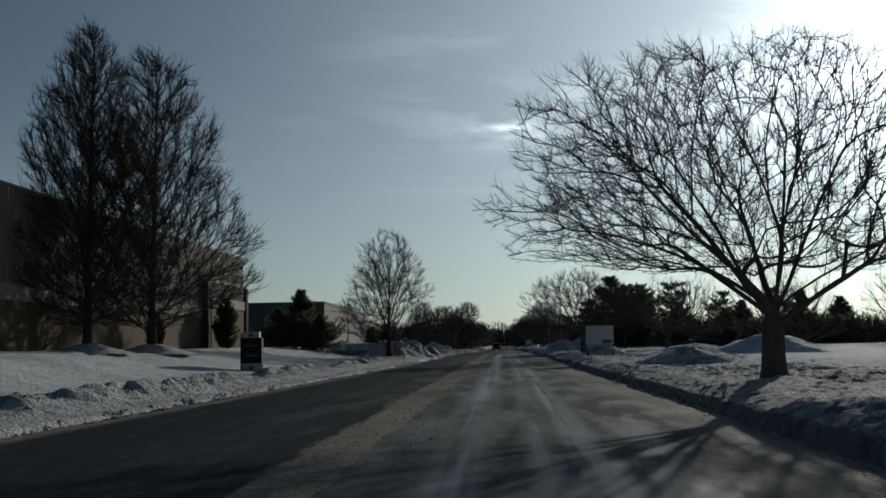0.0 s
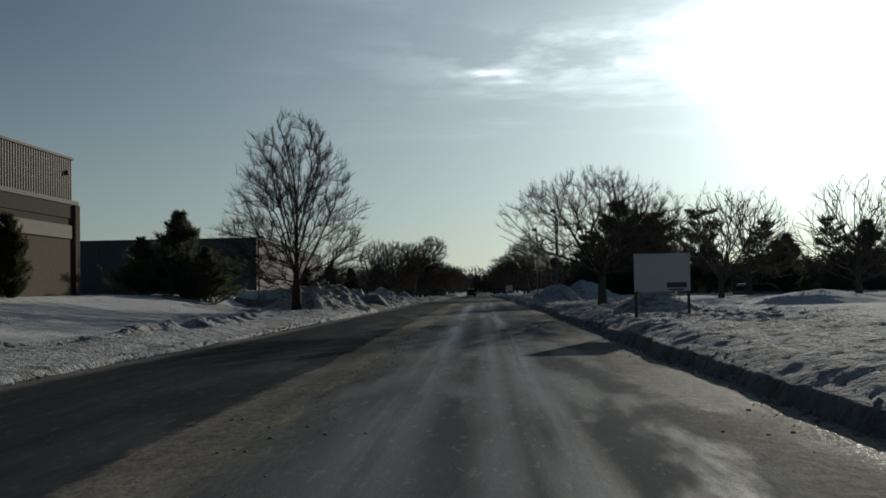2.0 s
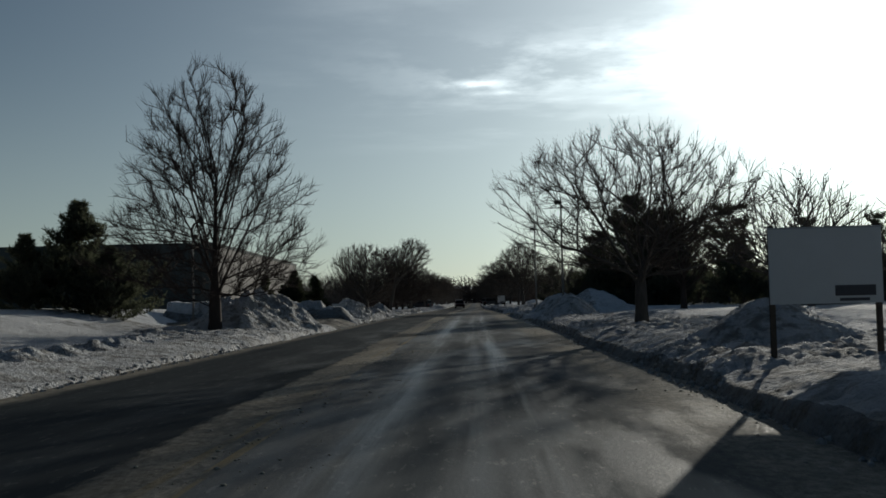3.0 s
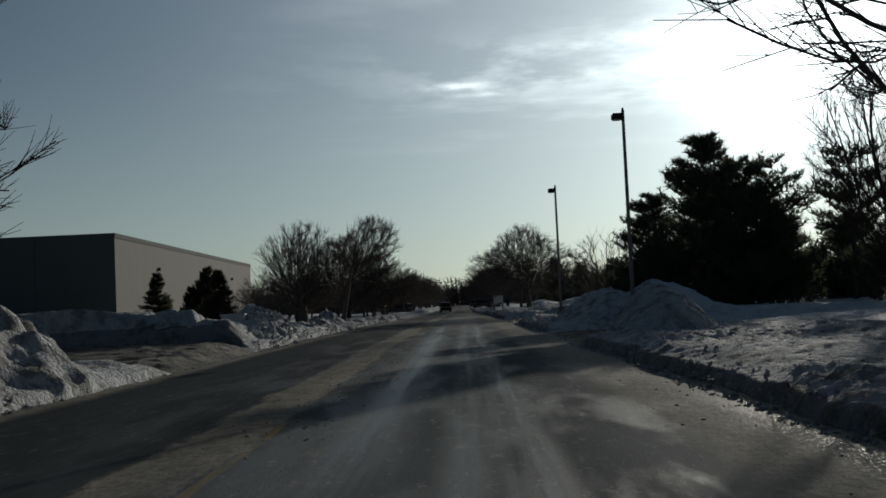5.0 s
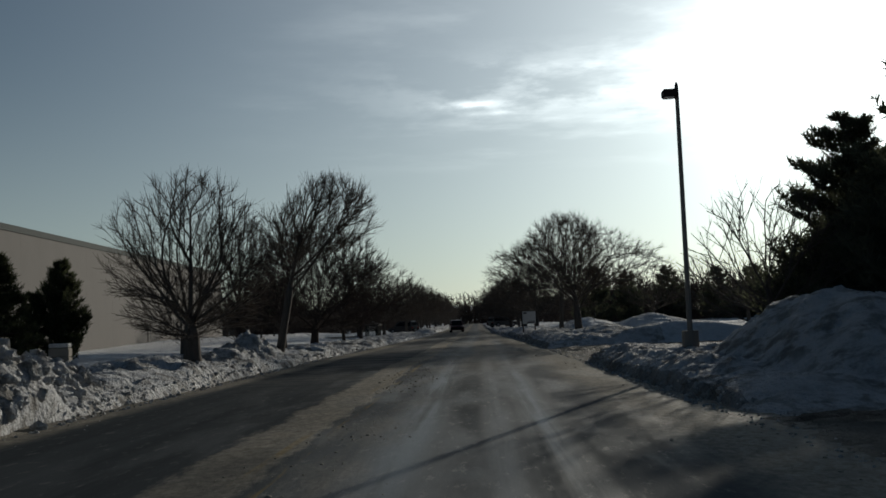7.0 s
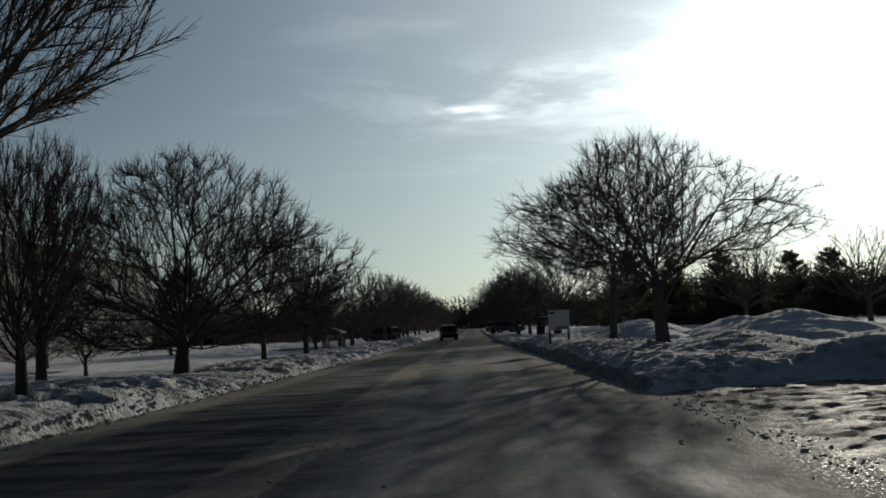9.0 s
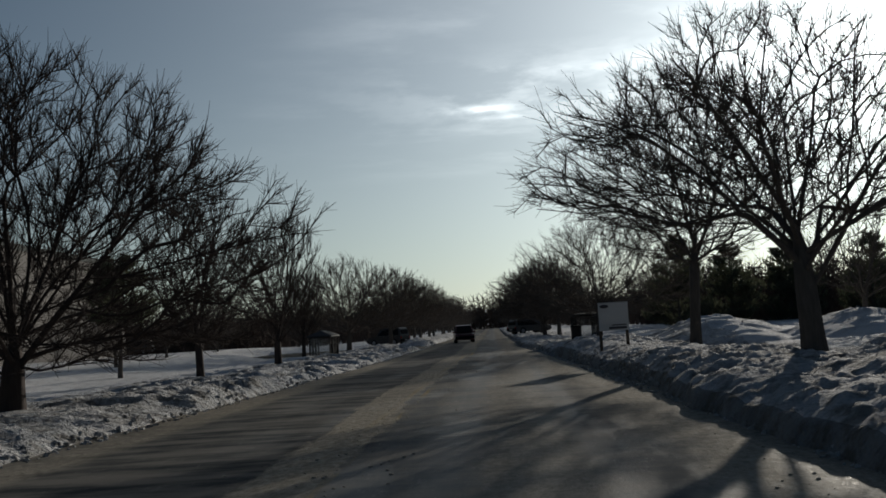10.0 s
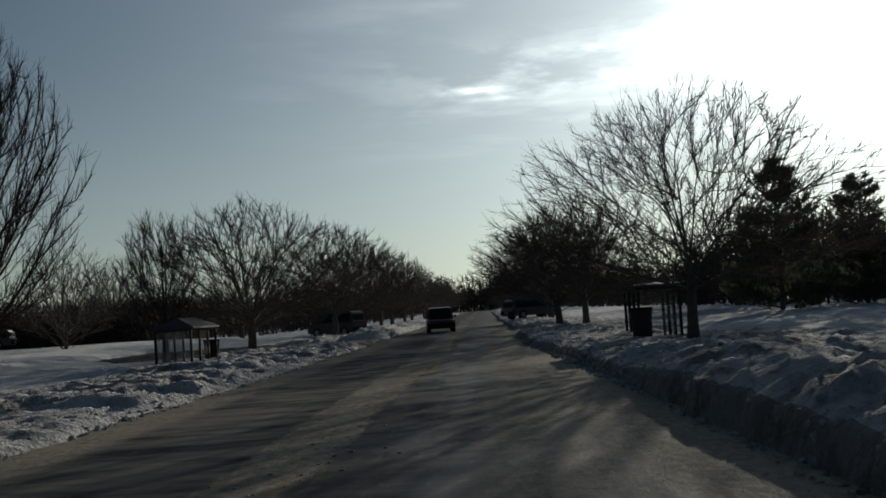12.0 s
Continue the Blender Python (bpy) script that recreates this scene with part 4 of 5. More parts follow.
# ---- conifers ----
def grow_conifer(seed, tall, reach, profile, boughs, size, material, girth=0.16, rise=0.30, ragged=0.4, whorl=0.0, per=8, twigs=1.0, spacing=0.25):
    """A conifer: a trunk, boughs in whorls with side shoots, and tufts of thin needles along the shoots."""
    rng = np.random.default_rng(seed)
    z = np.linspace(-0.2, tall * 0.97, 8)
    trunk = np.stack([0.05 * np.sin(z), 0.05 * np.cos(z * 1.3), z], 1)
    wood = [poly_tubes(trunk[None], (girth * (1 - np.linspace(0, 0.92, 8)))[None], 8)]
    pz, pr = np.array([p[0] for p in profile]) * tall, np.array([p[1] for p in profile]) * reach
    zb = rng.uniform(pz[0], tall * 0.97, boughs)
    if whorl:
        zb = np.round(zb / whorl) * whorl + rng.normal(0, 0.06, boughs)
    az = np.arange(boughs) * 2.39996 + rng.normal(0, 0.35, boughs)
    rb = np.interp(zb, pz, pr) * (1 - ragged * rng.uniform(0, 1, boughs) ** 1.4)
    root = np.stack([0 * zb, 0 * zb, zb - 0.15 * rb], 1)
    out = np.stack([np.cos(az), np.sin(az), 0 * az], 1)
    q = np.linspace(0, 1, 6)[None, :, None]
    lift = np.array([0, 0, 1.0]) * (rise * rb * rng.uniform(0.5, 1.4, boughs))[:, None]
    lines = root[:, None] + out[:, None] * rb[:, None, None] * q + lift[:, None] * (0.35 * q + 0.65 * q ** 2.5)
    wood.append(poly_tubes(lines, np.array([0.034, 0.028, 0.022, 0.016, 0.011, 0.006])[None] * np.ones((boughs, 1)), 4))
    # side shoots, flat along each bough
    s = np.clip((np.arange(per)[None] + rng.random((boughs, per))) / per, 0, 1) * 0.82 + 0.16
    f = s * 5
    i0 = np.minimum(f.astype(int), 4)
    rows = np.arange(boughs)[:, None]
    p0 = lines[rows, i0] + (lines[rows, i0 + 1] - lines[rows, i0]) * (f - i0)[..., None]
    tan = unit(lines[rows, i0 + 1] - lines[rows, i0])
    across = np.cross(tan, np.array([0, 0, 1.0])) * np.where(np.arange(per) % 2, 1, -1)[None, :, None]
    d = unit(tan * 0.75 + across * 0.75 + np.array([0, 0, 0.22]) + rng.normal(0, 0.16, tan.shape))
    length = (0.42 * rb[:, None] * (1.05 - 0.72 * s) * rng.uniform(0.6, 1.2, s.shape) + 0.12) * twigs
    a, d, length = p0.reshape(-1, 3), d.reshape(-1, 3), length.ravel()
    e = a + d * length[:, None] + np.array([0, 0, 0.22]) * length[:, None]
    wood.append(poly_tubes(np.stack([a, e], 1), np.array([0.012, 0.005])[None] * np.ones((len(a), 1)), 3))
    a = np.concatenate([a, lines[:, 3], lines[:, 4]])
    e = np.concatenate([e, lines[:, 4], lines[:, 5]])
    span = np.linalg.norm(e - a, axis=1)
    count = np.maximum(1, np.ceil(span / spacing).astype(int))
    who = np.repeat(np.arange(len(a)), count)
    k = np.arange(len(who)) - np.repeat(np.cumsum(count) - count, count)
    u = ((k + 0.35 + 0.65 * rng.random(len(who))) / count[who])[:, None]
    centre = a[who] * (1 - u) + e[who] * u
    way = unit(e - a)[who]
    blades = 6
    d = unit(way[:, None] * 0.75 + np.array([0, 0, 0.30]) + rng.normal(0, 0.55, (len(who), blades, 3))).reshape(-1, 3)
    n = len(d)
    c = np.repeat(centre, blades, 0) + rng.normal(0, 0.03, (n, 3))
    long = size * rng.uniform(0.6, 1.25, (n, 1))
    side = unit(np.cross(d, rng.normal(0, 1, (n, 3)))) * size * 0.085
    v = np.stack([c - side, c + side, c + d * long + side * 0.35, c + d * long - side * 0.35], 1).reshape(-1, 3)
    faces = np.arange(4 * n).reshape(n, 4)
    v1, f1 = join_np(wood)
    return mesh_np("trunk", v1, f1, BARK), mesh_np("needles", v, faces, material, False)


def conifer(name, x, y, meshes, label, turn=0, group="", scale=1.0, category="conifer"):
    ob = thing(name, (x, y, ground_z(x, y) - 0.1), turn, label, category, group)
    ob.scale = (scale, scale, scale)
    part_me("trunk", meshes[0], ob, "dark scaly trunk and boughs")
    part_me("needles", meshes[1], ob, "dark green needles")
    return ob


PINE = [(0.02, 0.70), (0.08, 0.98), (0.22, 1.0), (0.42, 0.84), (0.62, 0.66), (0.80, 0.46), (0.93, 0.27), (1.0, 0.10)]
LOW_PINE = [(0.02, 0.85), (0.09, 1.0), (0.26, 0.90), (0.45, 0.62), (0.62, 0.40), (0.82, 0.20), (1.0, 0.03)]
FIR = [(0.02, 0.85), (0.10, 1.0), (0.35, 0.72), (0.7, 0.34), (1.0, 0.03)]
COLUMN = [(0.0, 0.75), (0.15, 1.0), (0.45, 0.92), (0.75, 0.55), (1.0, 0.05)]
pine_big = grow_conifer(81, 10.2, 4.4, PINE, 170, 0.34, NEEDLE, 0.20, 0.34, 0.35, 0.0, 10, spacing=0.28)
pine_mid = grow_conifer(82, 8.6, 3.4, PINE, 120, 0.34, NEEDLE, 0.16, 0.36, 0.35, 0.0, 8, spacing=0.34)
pine_thin = grow_conifer(83, 9.2, 2.7, [(0.22, 0.4), (0.45, 0.9), (0.7, 1.0), (0.9, 0.7), (1.0, 0.2)], 60, 0.32, NEEDLE, 0.15, 0.30, 0.5, 0.6, 7)
pine_low = grow_conifer(84, 6.6, 4.9, LOW_PINE, 125, 0.34, NEEDLE, 0.15, 0.40, 0.62, 0.0, 10, spacing=0.28)
pine_limbed = grow_conifer(87, 5.9, 2.3, [(0.46, 0.6), (0.54, 1.0), (0.72, 0.85), (0.9, 0.4), (1.0, 0.05)], 50, 0.30, NEEDLE, 0.13, 0.3, 0.5, 0.4, 8)
fir = grow_conifer(85, 3.9, 1.7, FIR, 110, 0.16, CEDAR, 0.08, 0.10, 0.35, 0.28, 9, spacing=0.12)
cedar = grow_conifer(86, 4.2, 1.15, COLUMN, 130, 0.18, CEDAR, 0.07, 0.75, 0.25, 0.0, 8, spacing=0.13)
SCREEN = "screen of pines"
conifer("pine_tree", 14.0, 148.0, pine_big, "large dense dark green pine above the snow", 0, SCREEN, 0.96)
for x, y, m, a, s in [(11.4, 151.5, pine_big, 110, 0.68), (16.6, 150.5, pine_big, 230, 0.86), (19.0, 152, pine_thin, 30, 1.0), (22.5, 149, pine_thin, 130, 1.0), (24.5, 155, pine_low, 70, 0.95), (29, 150, pine_thin, 200, 0.85), (33, 155, pine_low, 290, 1.05), (37, 152, pine_thin, 10, 0.9), (40, 150, pine_low, 30, 1.1), (12.5, 155, pine_low, 120, 0.8),
                      (47, 156, pine_low, 90, 1.1), (54, 150, pine_thin, 10, 0.9), (17.2, 146, pine_low, 250, 0.85), (62, 158, pine_low, 70, 1.2), (70, 152, pine_mid, 220, 1.0), (17.5, 166, pine_mid, 300, 1.0), (22, 180, pine_mid, 15, 1.15), (26, 132, pine_low, 100, 0.8), (21, 138, pine_low, 20, 0.75)]:
    conifer("pine_tree", x, y, m, "dark ragged pine in the screen of trees", a, SCREEN, s)
conifer("pine_tree", 13.3, 242, pine_mid, "dark pine behind the bus shelter", 40, "", 0.80)
conifer("pine_tree", 17.4, 243, pine_mid, "dark pine behind the bus shelter", 160, "", 0.70)
for x, y, s in [(22.5, 246, 0.8), (27.5, 243, 0.72), (34, 252, 0.85), (41, 247, 0.8)]:
    conifer("pine_tree", x, y, pine_mid, "dark pine behind the snowy lot", x * 40, "pines behind the lot", s)
conifer("pine_bush", -21.9, 114.3, pine_low, "broad low dark pine on the lawn", 30, "", 1.02)
conifer("pine_bush", -19.6, 112.6, pine_low, "low dark pine bush on the lawn", 150, "", 0.60)
conifer("pine_bush", -24.0, 111.8, pine_low, "low dark pine bush on the lawn", 260, "", 0.62)
conifer("arborvitae", -23.6, 89.6, cedar, "narrow dark evergreen against the hall wall", 0, "", 1.0)
conifer("arborvitae", -23.8, 72.0, cedar, "narrow dark evergreen against the hall wall", 70, "", 0.6)
conifer("pine_tree", -17.6, 213.0, pine_limbed, "dark pine with a bare lower trunk", 80, "", 1.0)
conifer("fir_tree", -19.8, 157.3, fir, "small dark fir before the grey hall", 0, "small firs", 1.0)
conifer("fir_tree", -13.7, 148.2, fir, "small ragged dark fir above the snow wall", 120, "small firs", 0.97)
conifer("arborvitae", -18.2, 164.5, cedar, "dark evergreen with pointed tops", 200, "", 1.05)
conifer("arborvitae", -19.3, 164.0, cedar, "dark evergreen with pointed tops", 20, "", 0.72)


# ---- distant thickets ----
def thicket(name, label, count, seed, area, tall, thick=1.0, c=9):
    """Many thin upright stems with side shoots."""
    rng = np.random.default_rng(seed)
    p = area(rng, count)
    z = np.array([base_height(p[:, 0], p[:, 1])])[0] - 0.3
    h = tall * rng.uniform(0.45, 1.0, count)
    tip = np.stack([p[:, 0] + rng.normal(0, 0.10, count) * h, p[:, 1] + rng.normal(0, 0.10, count) * h, z + h], 1)
    foot = np.stack([p[:, 0], p[:, 1], z], 1)
    q = np.linspace(0, 1, 3)[None, :, None]
    stems = foot[:, None] * (1 - q) + tip[:, None] * q
    stems[:, 1] += rng.normal(0, 0.04, (count, 3)) * h[:, None]
    out = [poly_tubes(stems, thick * np.array([0.045, 0.03, 0.012])[None] * np.ones((count, 1)), 3)]
    s = rng.uniform(0.05, 0.9, (count, c, 1))
    root = foot[:, None] * (1 - s) + tip[:, None] * s
    d = unit(rng.normal(0, 1, (count, c, 3)) * np.array([1, 1, 0.5]) + np.array([0, 0, 0.7]))
    end = root + d * (h[:, None, None] * 0.30 * (1.15 - s * 0.6))
    sh = np.stack([root, end], 2).reshape(-1, 2, 3)
    out.append(poly_tubes(sh, thick * np.array([0.036, 0.012])[None] * np.ones((len(sh), 1)), 3))
    me = mesh_np(name, *join_np(out), BRUSH)
    tagged(new(name, me), label, "thicket", kind="stuff")


def strip_area(x0, x1, y0, y1):
    return lambda rng, n: np.stack([rng.uniform(x0, x1, n), rng.uniform(y0, y1, n)], 1)


thicket("thicket", "dense brown leafless thicket behind the lawns", 1600, 1, strip_area(-70, -25.0, 274, 293), 4.4, 1.6, 12)
thicket("thicket", "dense brown leafless thicket beside the road", 1500, 2, strip_area(-80, -17, 325, 480), 6.8, 2.0, 11)
thicket("thicket", "dense brown leafless thicket beside the road", 1500, 3, strip_area(13, 80, 325, 480), 6.8, 2.0, 11)
thicket("thicket", "dense brown leafless thicket behind the pines", 1500, 4, strip_area(21, 95, 158, 190), 5.6, 1.6)
thicket("thicket", "dense leafless woods closing the road", 1900, 6, strip_area(-170, 170, 560, 640), 14.5, 4.5, 12)
thicket("thicket", "bare woods on the distant rise", 1500, 10, strip_area(-500, 500, 1000, 1350), 16.0, 9.0)
thicket("thicket", "dense brown leafless thicket behind the shelter", 1700, 7, strip_area(16, 75, 246, 290), 6.6, 1.5, 11)
thicket("thicket", "low brown thicket beyond the lot", 800, 9, strip_area(24, 90, 135, 152), 4.2, 1.2)

# ---- the ribbed hall ----
RIB = simple("ribbed_cream_steel", (0.20, 0.175, 0.14), 0.62, 0.0, 0.10, 0.8)
BRICK_TAN = simple("tan_masonry", (0.115, 0.09, 0.062), 0.9, 0.0, 0.22, 3.0, 0.4)
BROWN = simple("brown_masonry", (0.07, 0.053, 0.04), 0.9, 0.0, 0.2, 3.0, 0.4)
CREAM = simple("cream_band", (0.26, 0.235, 0.20), 0.8, 0.0, 0.12, 2.0, 0.2)
ROOFING = simple("flat_roofing", (0.22, 0.22, 0.22), 0.9)
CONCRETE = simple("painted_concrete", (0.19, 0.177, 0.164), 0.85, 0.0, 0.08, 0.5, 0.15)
# the hall's concrete again, with the end wall's shade in its colour
CONCRETE_SHADED = simple("shaded_concrete", (0.075, 0.085, 0.082), 0.85, 0.0, 0.08, 0.5, 0.15)
DARK_METAL = simple("dark_bronze_metal", (0.035, 0.033, 0.032), 0.65, 0.0, 0.2)
POLE = simple("weathered_pole_paint", (0.22, 0.20, 0.18), 0.6, 0.0, 0.2)
STEEL = simple("galvanised_steel", (0.30, 0.31, 0.32), 0.45, 0.7, 0.15)
SMOKED = simple("smoked_roof_panel", (0.05, 0.052, 0.055), 0.62, 0.0, 0.2)
BLACK = simple("black_panel", (0.012, 0.012, 0.013), 0.65, 0.0, 0.3)
GREY_PANEL = simple("grey_panel", (0.33, 0.34, 0.35), 0.5, 0.0, 0.1)
WHITE_PANEL = simple("white_sign_panel", (0.52, 0.53, 0.54), 0.65, 0.0, 0.08, 2.0)
WOOD = simple("weathered_post_wood", (0.085, 0.07, 0.058), 0.85, 0.0, 0.3, 8.0, 0.3)
BAR = simple("dark_print", (0.08, 0.08, 0.09), 0.6)
RUBBER = simple("tyre_rubber", (0.018, 0.018, 0.018), 0.8)
LENS = simple("red_lamp_lens", (0.35, 0.02, 0.015), 0.25)
CLEAR = simple("clear_lamp_lens", (0.55, 0.55, 0.52), 0.15)


def glass_material(name, tint, rough=0.05):
    m = Mat(name, rough)
    clear = m.node("ShaderNodeBsdfTransparent", Color=(*tint, 1))
    gloss = m.node("ShaderNodeBsdfGlossy", Roughness=rough)
    blend = m.node("ShaderNodeMixShader")
    m.link(m.calc("ADD", 0.03, m.calc("MULTIPLY", m.band(m.noise(3, 4), 0.45, 0.7), 0.08)), blend.inputs[0])
    m.link(clear.outputs[0], blend.inputs[1])
    m.link(gloss.outputs[0], blend.inputs[2])
    m.link(blend.outputs[0], m.t.nodes["Material Output"].inputs["Surface"])
    return m.m


PANE = glass_material("frosty_shelter_glass", (0.80, 0.82, 0.83), 0.3)
CAR_GLASS = simple("dark_car_glass", (0.012, 0.014, 0.016), 0.62, 0.0, 0.1)


def ribbed_hall():
    X, Y0, Y1, BAY = -25.3, 36.0, 102.5, 88.6
    hall = thing("ribbed_hall", (X, Y1, 0), 0, "large flat-roofed hall with ribbed cream upper walls over masonry", "building")
    y0, bay = Y0 - Y1, BAY - Y1
    part("wall", boxed((-40, -0.12, y0, -0.02, 0.2, 9.68)), CREAM, hall, "plain cream side walls")
    part("parapet", boxed(*[(a, b, c, d, 9.683, 9.997) for a, b, c, d in ((-40, -39.8, y0, -0.02), (-0.32, -0.12, y0, -0.02), (-39.797, -0.323, y0, y0 + 0.2), (-39.797, -0.323, -0.22, -0.02))]), CREAM, hall, "low cream parapet")
    part("masonry_base", boxed((-0.12, 0.06, y0, bay - 0.5, 0.4, 4.15)), BRICK_TAN, hall, "tan masonry lower wall")
    part("band", boxed((-0.12, 0.10, y0, bay - 0.5, 4.15, 5.05)), CREAM, hall, "pale concrete band")
    # ribbed sheet: a trapezoid profile swept up the wall
    def ribs(a, b, z0, z1, off):
        count = int((b - a) / 0.34)
        prof = []
        for k in range(count):
            s = a + (b - a) * k / count
            w = (b - a) / count
            prof += [(off, s), (off, s + 0.45 * w), (off + 0.075, s + 0.55 * w), (off + 0.075, s + 0.90 * w)]
        prof.append((off, b))
        p = np.array(prof)
        v = np.concatenate([np.column_stack([p, np.full(len(p), z0)]), np.column_stack([p, np.full(len(p), z1)])])
        i = np.arange(len(p) - 1)
        return v, np.stack([i, i + 1, i + 1 + len(p), i + len(p)], 1)
    part_me("siding", mesh_np("siding", *ribs(y0, bay - 0.5, 5.05, 10.0, -0.02), RIB, False), hall, "cream vertically ribbed steel siding")
    part_me("siding", mesh_np("siding", *ribs(bay - 0.5, -0.1, 7.35, 10.0, -0.02), RIB, False), hall, "cream vertically ribbed steel siding")
    part("coping", boxed(*[(a, b, c, d, 10.0, 10.14) for a, b, c, d in ((-40.05, -39.75, y0, 0.05), (-0.37, 0.12, y0, 0.05), (-39.747, -0.373, y0, y0 + 0.3), (-39.747, -0.373, -0.25, 0.05))]), CREAM, hall, "thin pale roof coping")
    # projecting masonry bay at the corner
    part("bay_wall", boxed((-0.12, 0.30, bay, -0.45, 0.4, 7.0)), BROWN, hall, "brown masonry bay")
    part("bay_cap", boxed((-0.12, 0.42, bay - 0.5, 0.02, 7.15, 7.40)), CREAM, hall, "pale cap on the masonry bay")
    part("bay_lintel", boxed((-0.12, 0.36, bay, -0.45, 6.3, 7.15)), BROWN, hall)
    part("bay_sill", boxed((0.25, 0.46, bay + 1.6, -1.2, 5.05, 5.85)), CREAM, hall, "pale concrete panel band")
    part("bay_infill", boxed((0.24, 0.35, bay + 1.6, -1.2, 0.4, 5.05)), BRICK_TAN, hall, "tan masonry infill")
    for s in (bay - 0.5, -0.75):
        part("pilaster", boxed((-0.12, 0.52, s, s + 0.72, 0.4, 7.15)), BROWN, hall, "brown masonry pilaster")
    part("downpipe", tubed((0.62, bay - 0.62, 0.5), (0.62, bay - 0.62, 7.6), 0.07), DARK_METAL, hall, "dark downpipe")
    part("roof", boxed((-39.79, -0.33, y0 + 0.21, -0.23, 9.683, 9.8)), ROOFING, hall, "flat dark roof")
    part("wall_lamp", boxed((0.02, 0.25, -1.2, -0.9, 9.0, 9.25)), DARK_METAL, hall, "small dark wall lamp", 0.02)


def grey_hall():
    hall = thing("grey_hall", (-31.5, 185.2, 0), 2.2, "long low grey concrete hall with a flat roofline", "building")
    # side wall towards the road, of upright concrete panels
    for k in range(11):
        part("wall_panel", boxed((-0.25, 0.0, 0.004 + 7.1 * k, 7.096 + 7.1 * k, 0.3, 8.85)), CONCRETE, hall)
    # end wall away from the sun, its shade painted into the panels
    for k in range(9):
        part("wall_panel", boxed((-7.28 - 7.3 * k, -0.02 - 7.3 * k, -0.02, 0.22, 0.3, 8.85)), CONCRETE_SHADED, hall, "shaded grey concrete panel")
    part("core", boxed((-66, -0.02, 0.25, 78.0, 0.2, 8.7)), CONCRETE_SHADED, hall)
    part("roof_edge", boxed(*[(a, b, c, d, 8.85, 9.30) for a, b, c, d in ((-66.05, -65.6, -0.06, 78.2), (-0.35, 0.06, -0.06, 78.2), (-65.597, -0.353, -0.06, 0.3), (-65.597, -0.353, 77.8, 78.2))]), CONCRETE_SHADED, hall, "grey roof edge")
    part("roof", boxed((-65.8, -0.2, 0.2, 77.9, 8.705, 8.84)), ROOFING, hall)
    for y in (16.0, 60.0):
        part("wall_lamp", boxed((0.0, 0.28, y, y + 0.35, 6.3, 6.65)), DARK_METAL, hall, "small dark wall lamp", 0.03)
    part("door", boxed((0.0, 0.05, 40, 41.1, 0.4, 2.5)), DARK_METAL, hall, "dark steel side door")


ribbed_hall()
grey_hall()


# ---- lamp posts ----
def lamp_post(x, y, tall, turn, label):
    post = thing("lamp_post", (x, y, ground_z(x, y) - 0.1), turn, label, "lamp post", "car park lamp posts")
    part("base", tubed((0, 0, 0), (0, 0, 0.7), 0.24, 0.22, 14), CONCRETE, post, "round concrete footing")
    part("pole", tubed((0, 0, 0.6), (0, 0, tall), 0.075, 0.055, 10), POLE, post, "slim grey-brown pole")
    part("arm", boxed((-0.32, 0.0, -0.03, 0.03, tall - 0.22, tall - 0.16)), DARK_METAL, post)
    bm = boxed((-0.40, 0.02, -0.20, 0.20, tall - 0.30, tall - 0.08))
    head = part("lamp_head", bm, DARK_METAL, post, "flat box lamp head", 0.03)
    part("lens", boxed((-0.36, -0.10, -0.16, 0.16, tall - 0.315, tall - 0.298)), CLEAR, head, "clear lamp lens")
    part("cap", tubed((0, 0, tall), (0, 0, tall + 0.12), 0.06, 0.03), DARK_METAL, post)
    return post


lamp_post(6.12, 125.2, 8.15, 0, "dark car park lamp post with a box head")
lamp_post(5.58, 147.5, 7.4, 0, "dark car park lamp post beside the heap")
lamp_post(-18.8, 126.9, 6.4, 180, "dark car park lamp post before the grey hall")


# ---- signs ----
def board_sign(x0, x1, y, turn, z0, z1, label, bars, crest=False):
    xm = (x0 + x1) / 2
    g = ground_z(xm, y)
    sign = thing("board_sign", (xm, y, g), turn, label, "sign")
    w = (x1 - x0) / 2
    for s in (-w, w):
        part("post", boxed((s - 0.042, s + 0.042, -0.05, 0.04, -0.3, z1 - g + 0.06)), WOOD, sign, "weathered wooden post", 0.008)
    part("panel", boxed((-w - 0.05, w + 0.05, -0.085, -0.05, z0 - g, z1 - g)), WHITE_PANEL, sign, "pale plywood panel", 0.004)
    part("edge_trim", boxed((-w - 0.06, w + 0.06, -0.09, -0.045, z1 - g, z1 - g + 0.03)), GREY_PANEL, sign)
    h = z1 - z0
    for bx0, bx1, b0, b1 in bars:
        part("print_bar", boxed((-w + 2 * w * bx0, -w + 2 * w * bx1, -0.092, -0.087, z0 - g + h * b0, z0 - g + h * b1)), BAR, sign, "dark printed bar")
    if crest:
        bm = bmesh.new()
        bmesh.ops.create_cone(bm, cap_ends=True, segments=24, radius1=0.10, radius2=0.10, depth=0.005, matrix=Matrix.Translation((-w * 0.68, -0.09, z1 - g - 0.10)) @ Matrix.Rotation(radians(90), 4, "X") @ Matrix.Diagonal((1.5, 0.6, 1, 1)))
        part("emblem", bm, BAR, sign, "dark oval emblem")


board_sign(5.16, 6.85, 71.5, 0, 1.30, 2.50, "pale board sign on two wooden posts", [(0.58, 0.96, 0.10, 0.24), (0.62, 0.9, 0.03, 0.07)])
board_sign(3.25, 4.15, 198.5, 12, 1.08, 1.97, "square pale board sign on two posts", [(0.30, 0.97, 0.05, 0.14), (0.42, 0.97, 0.18, 0.22)], True)


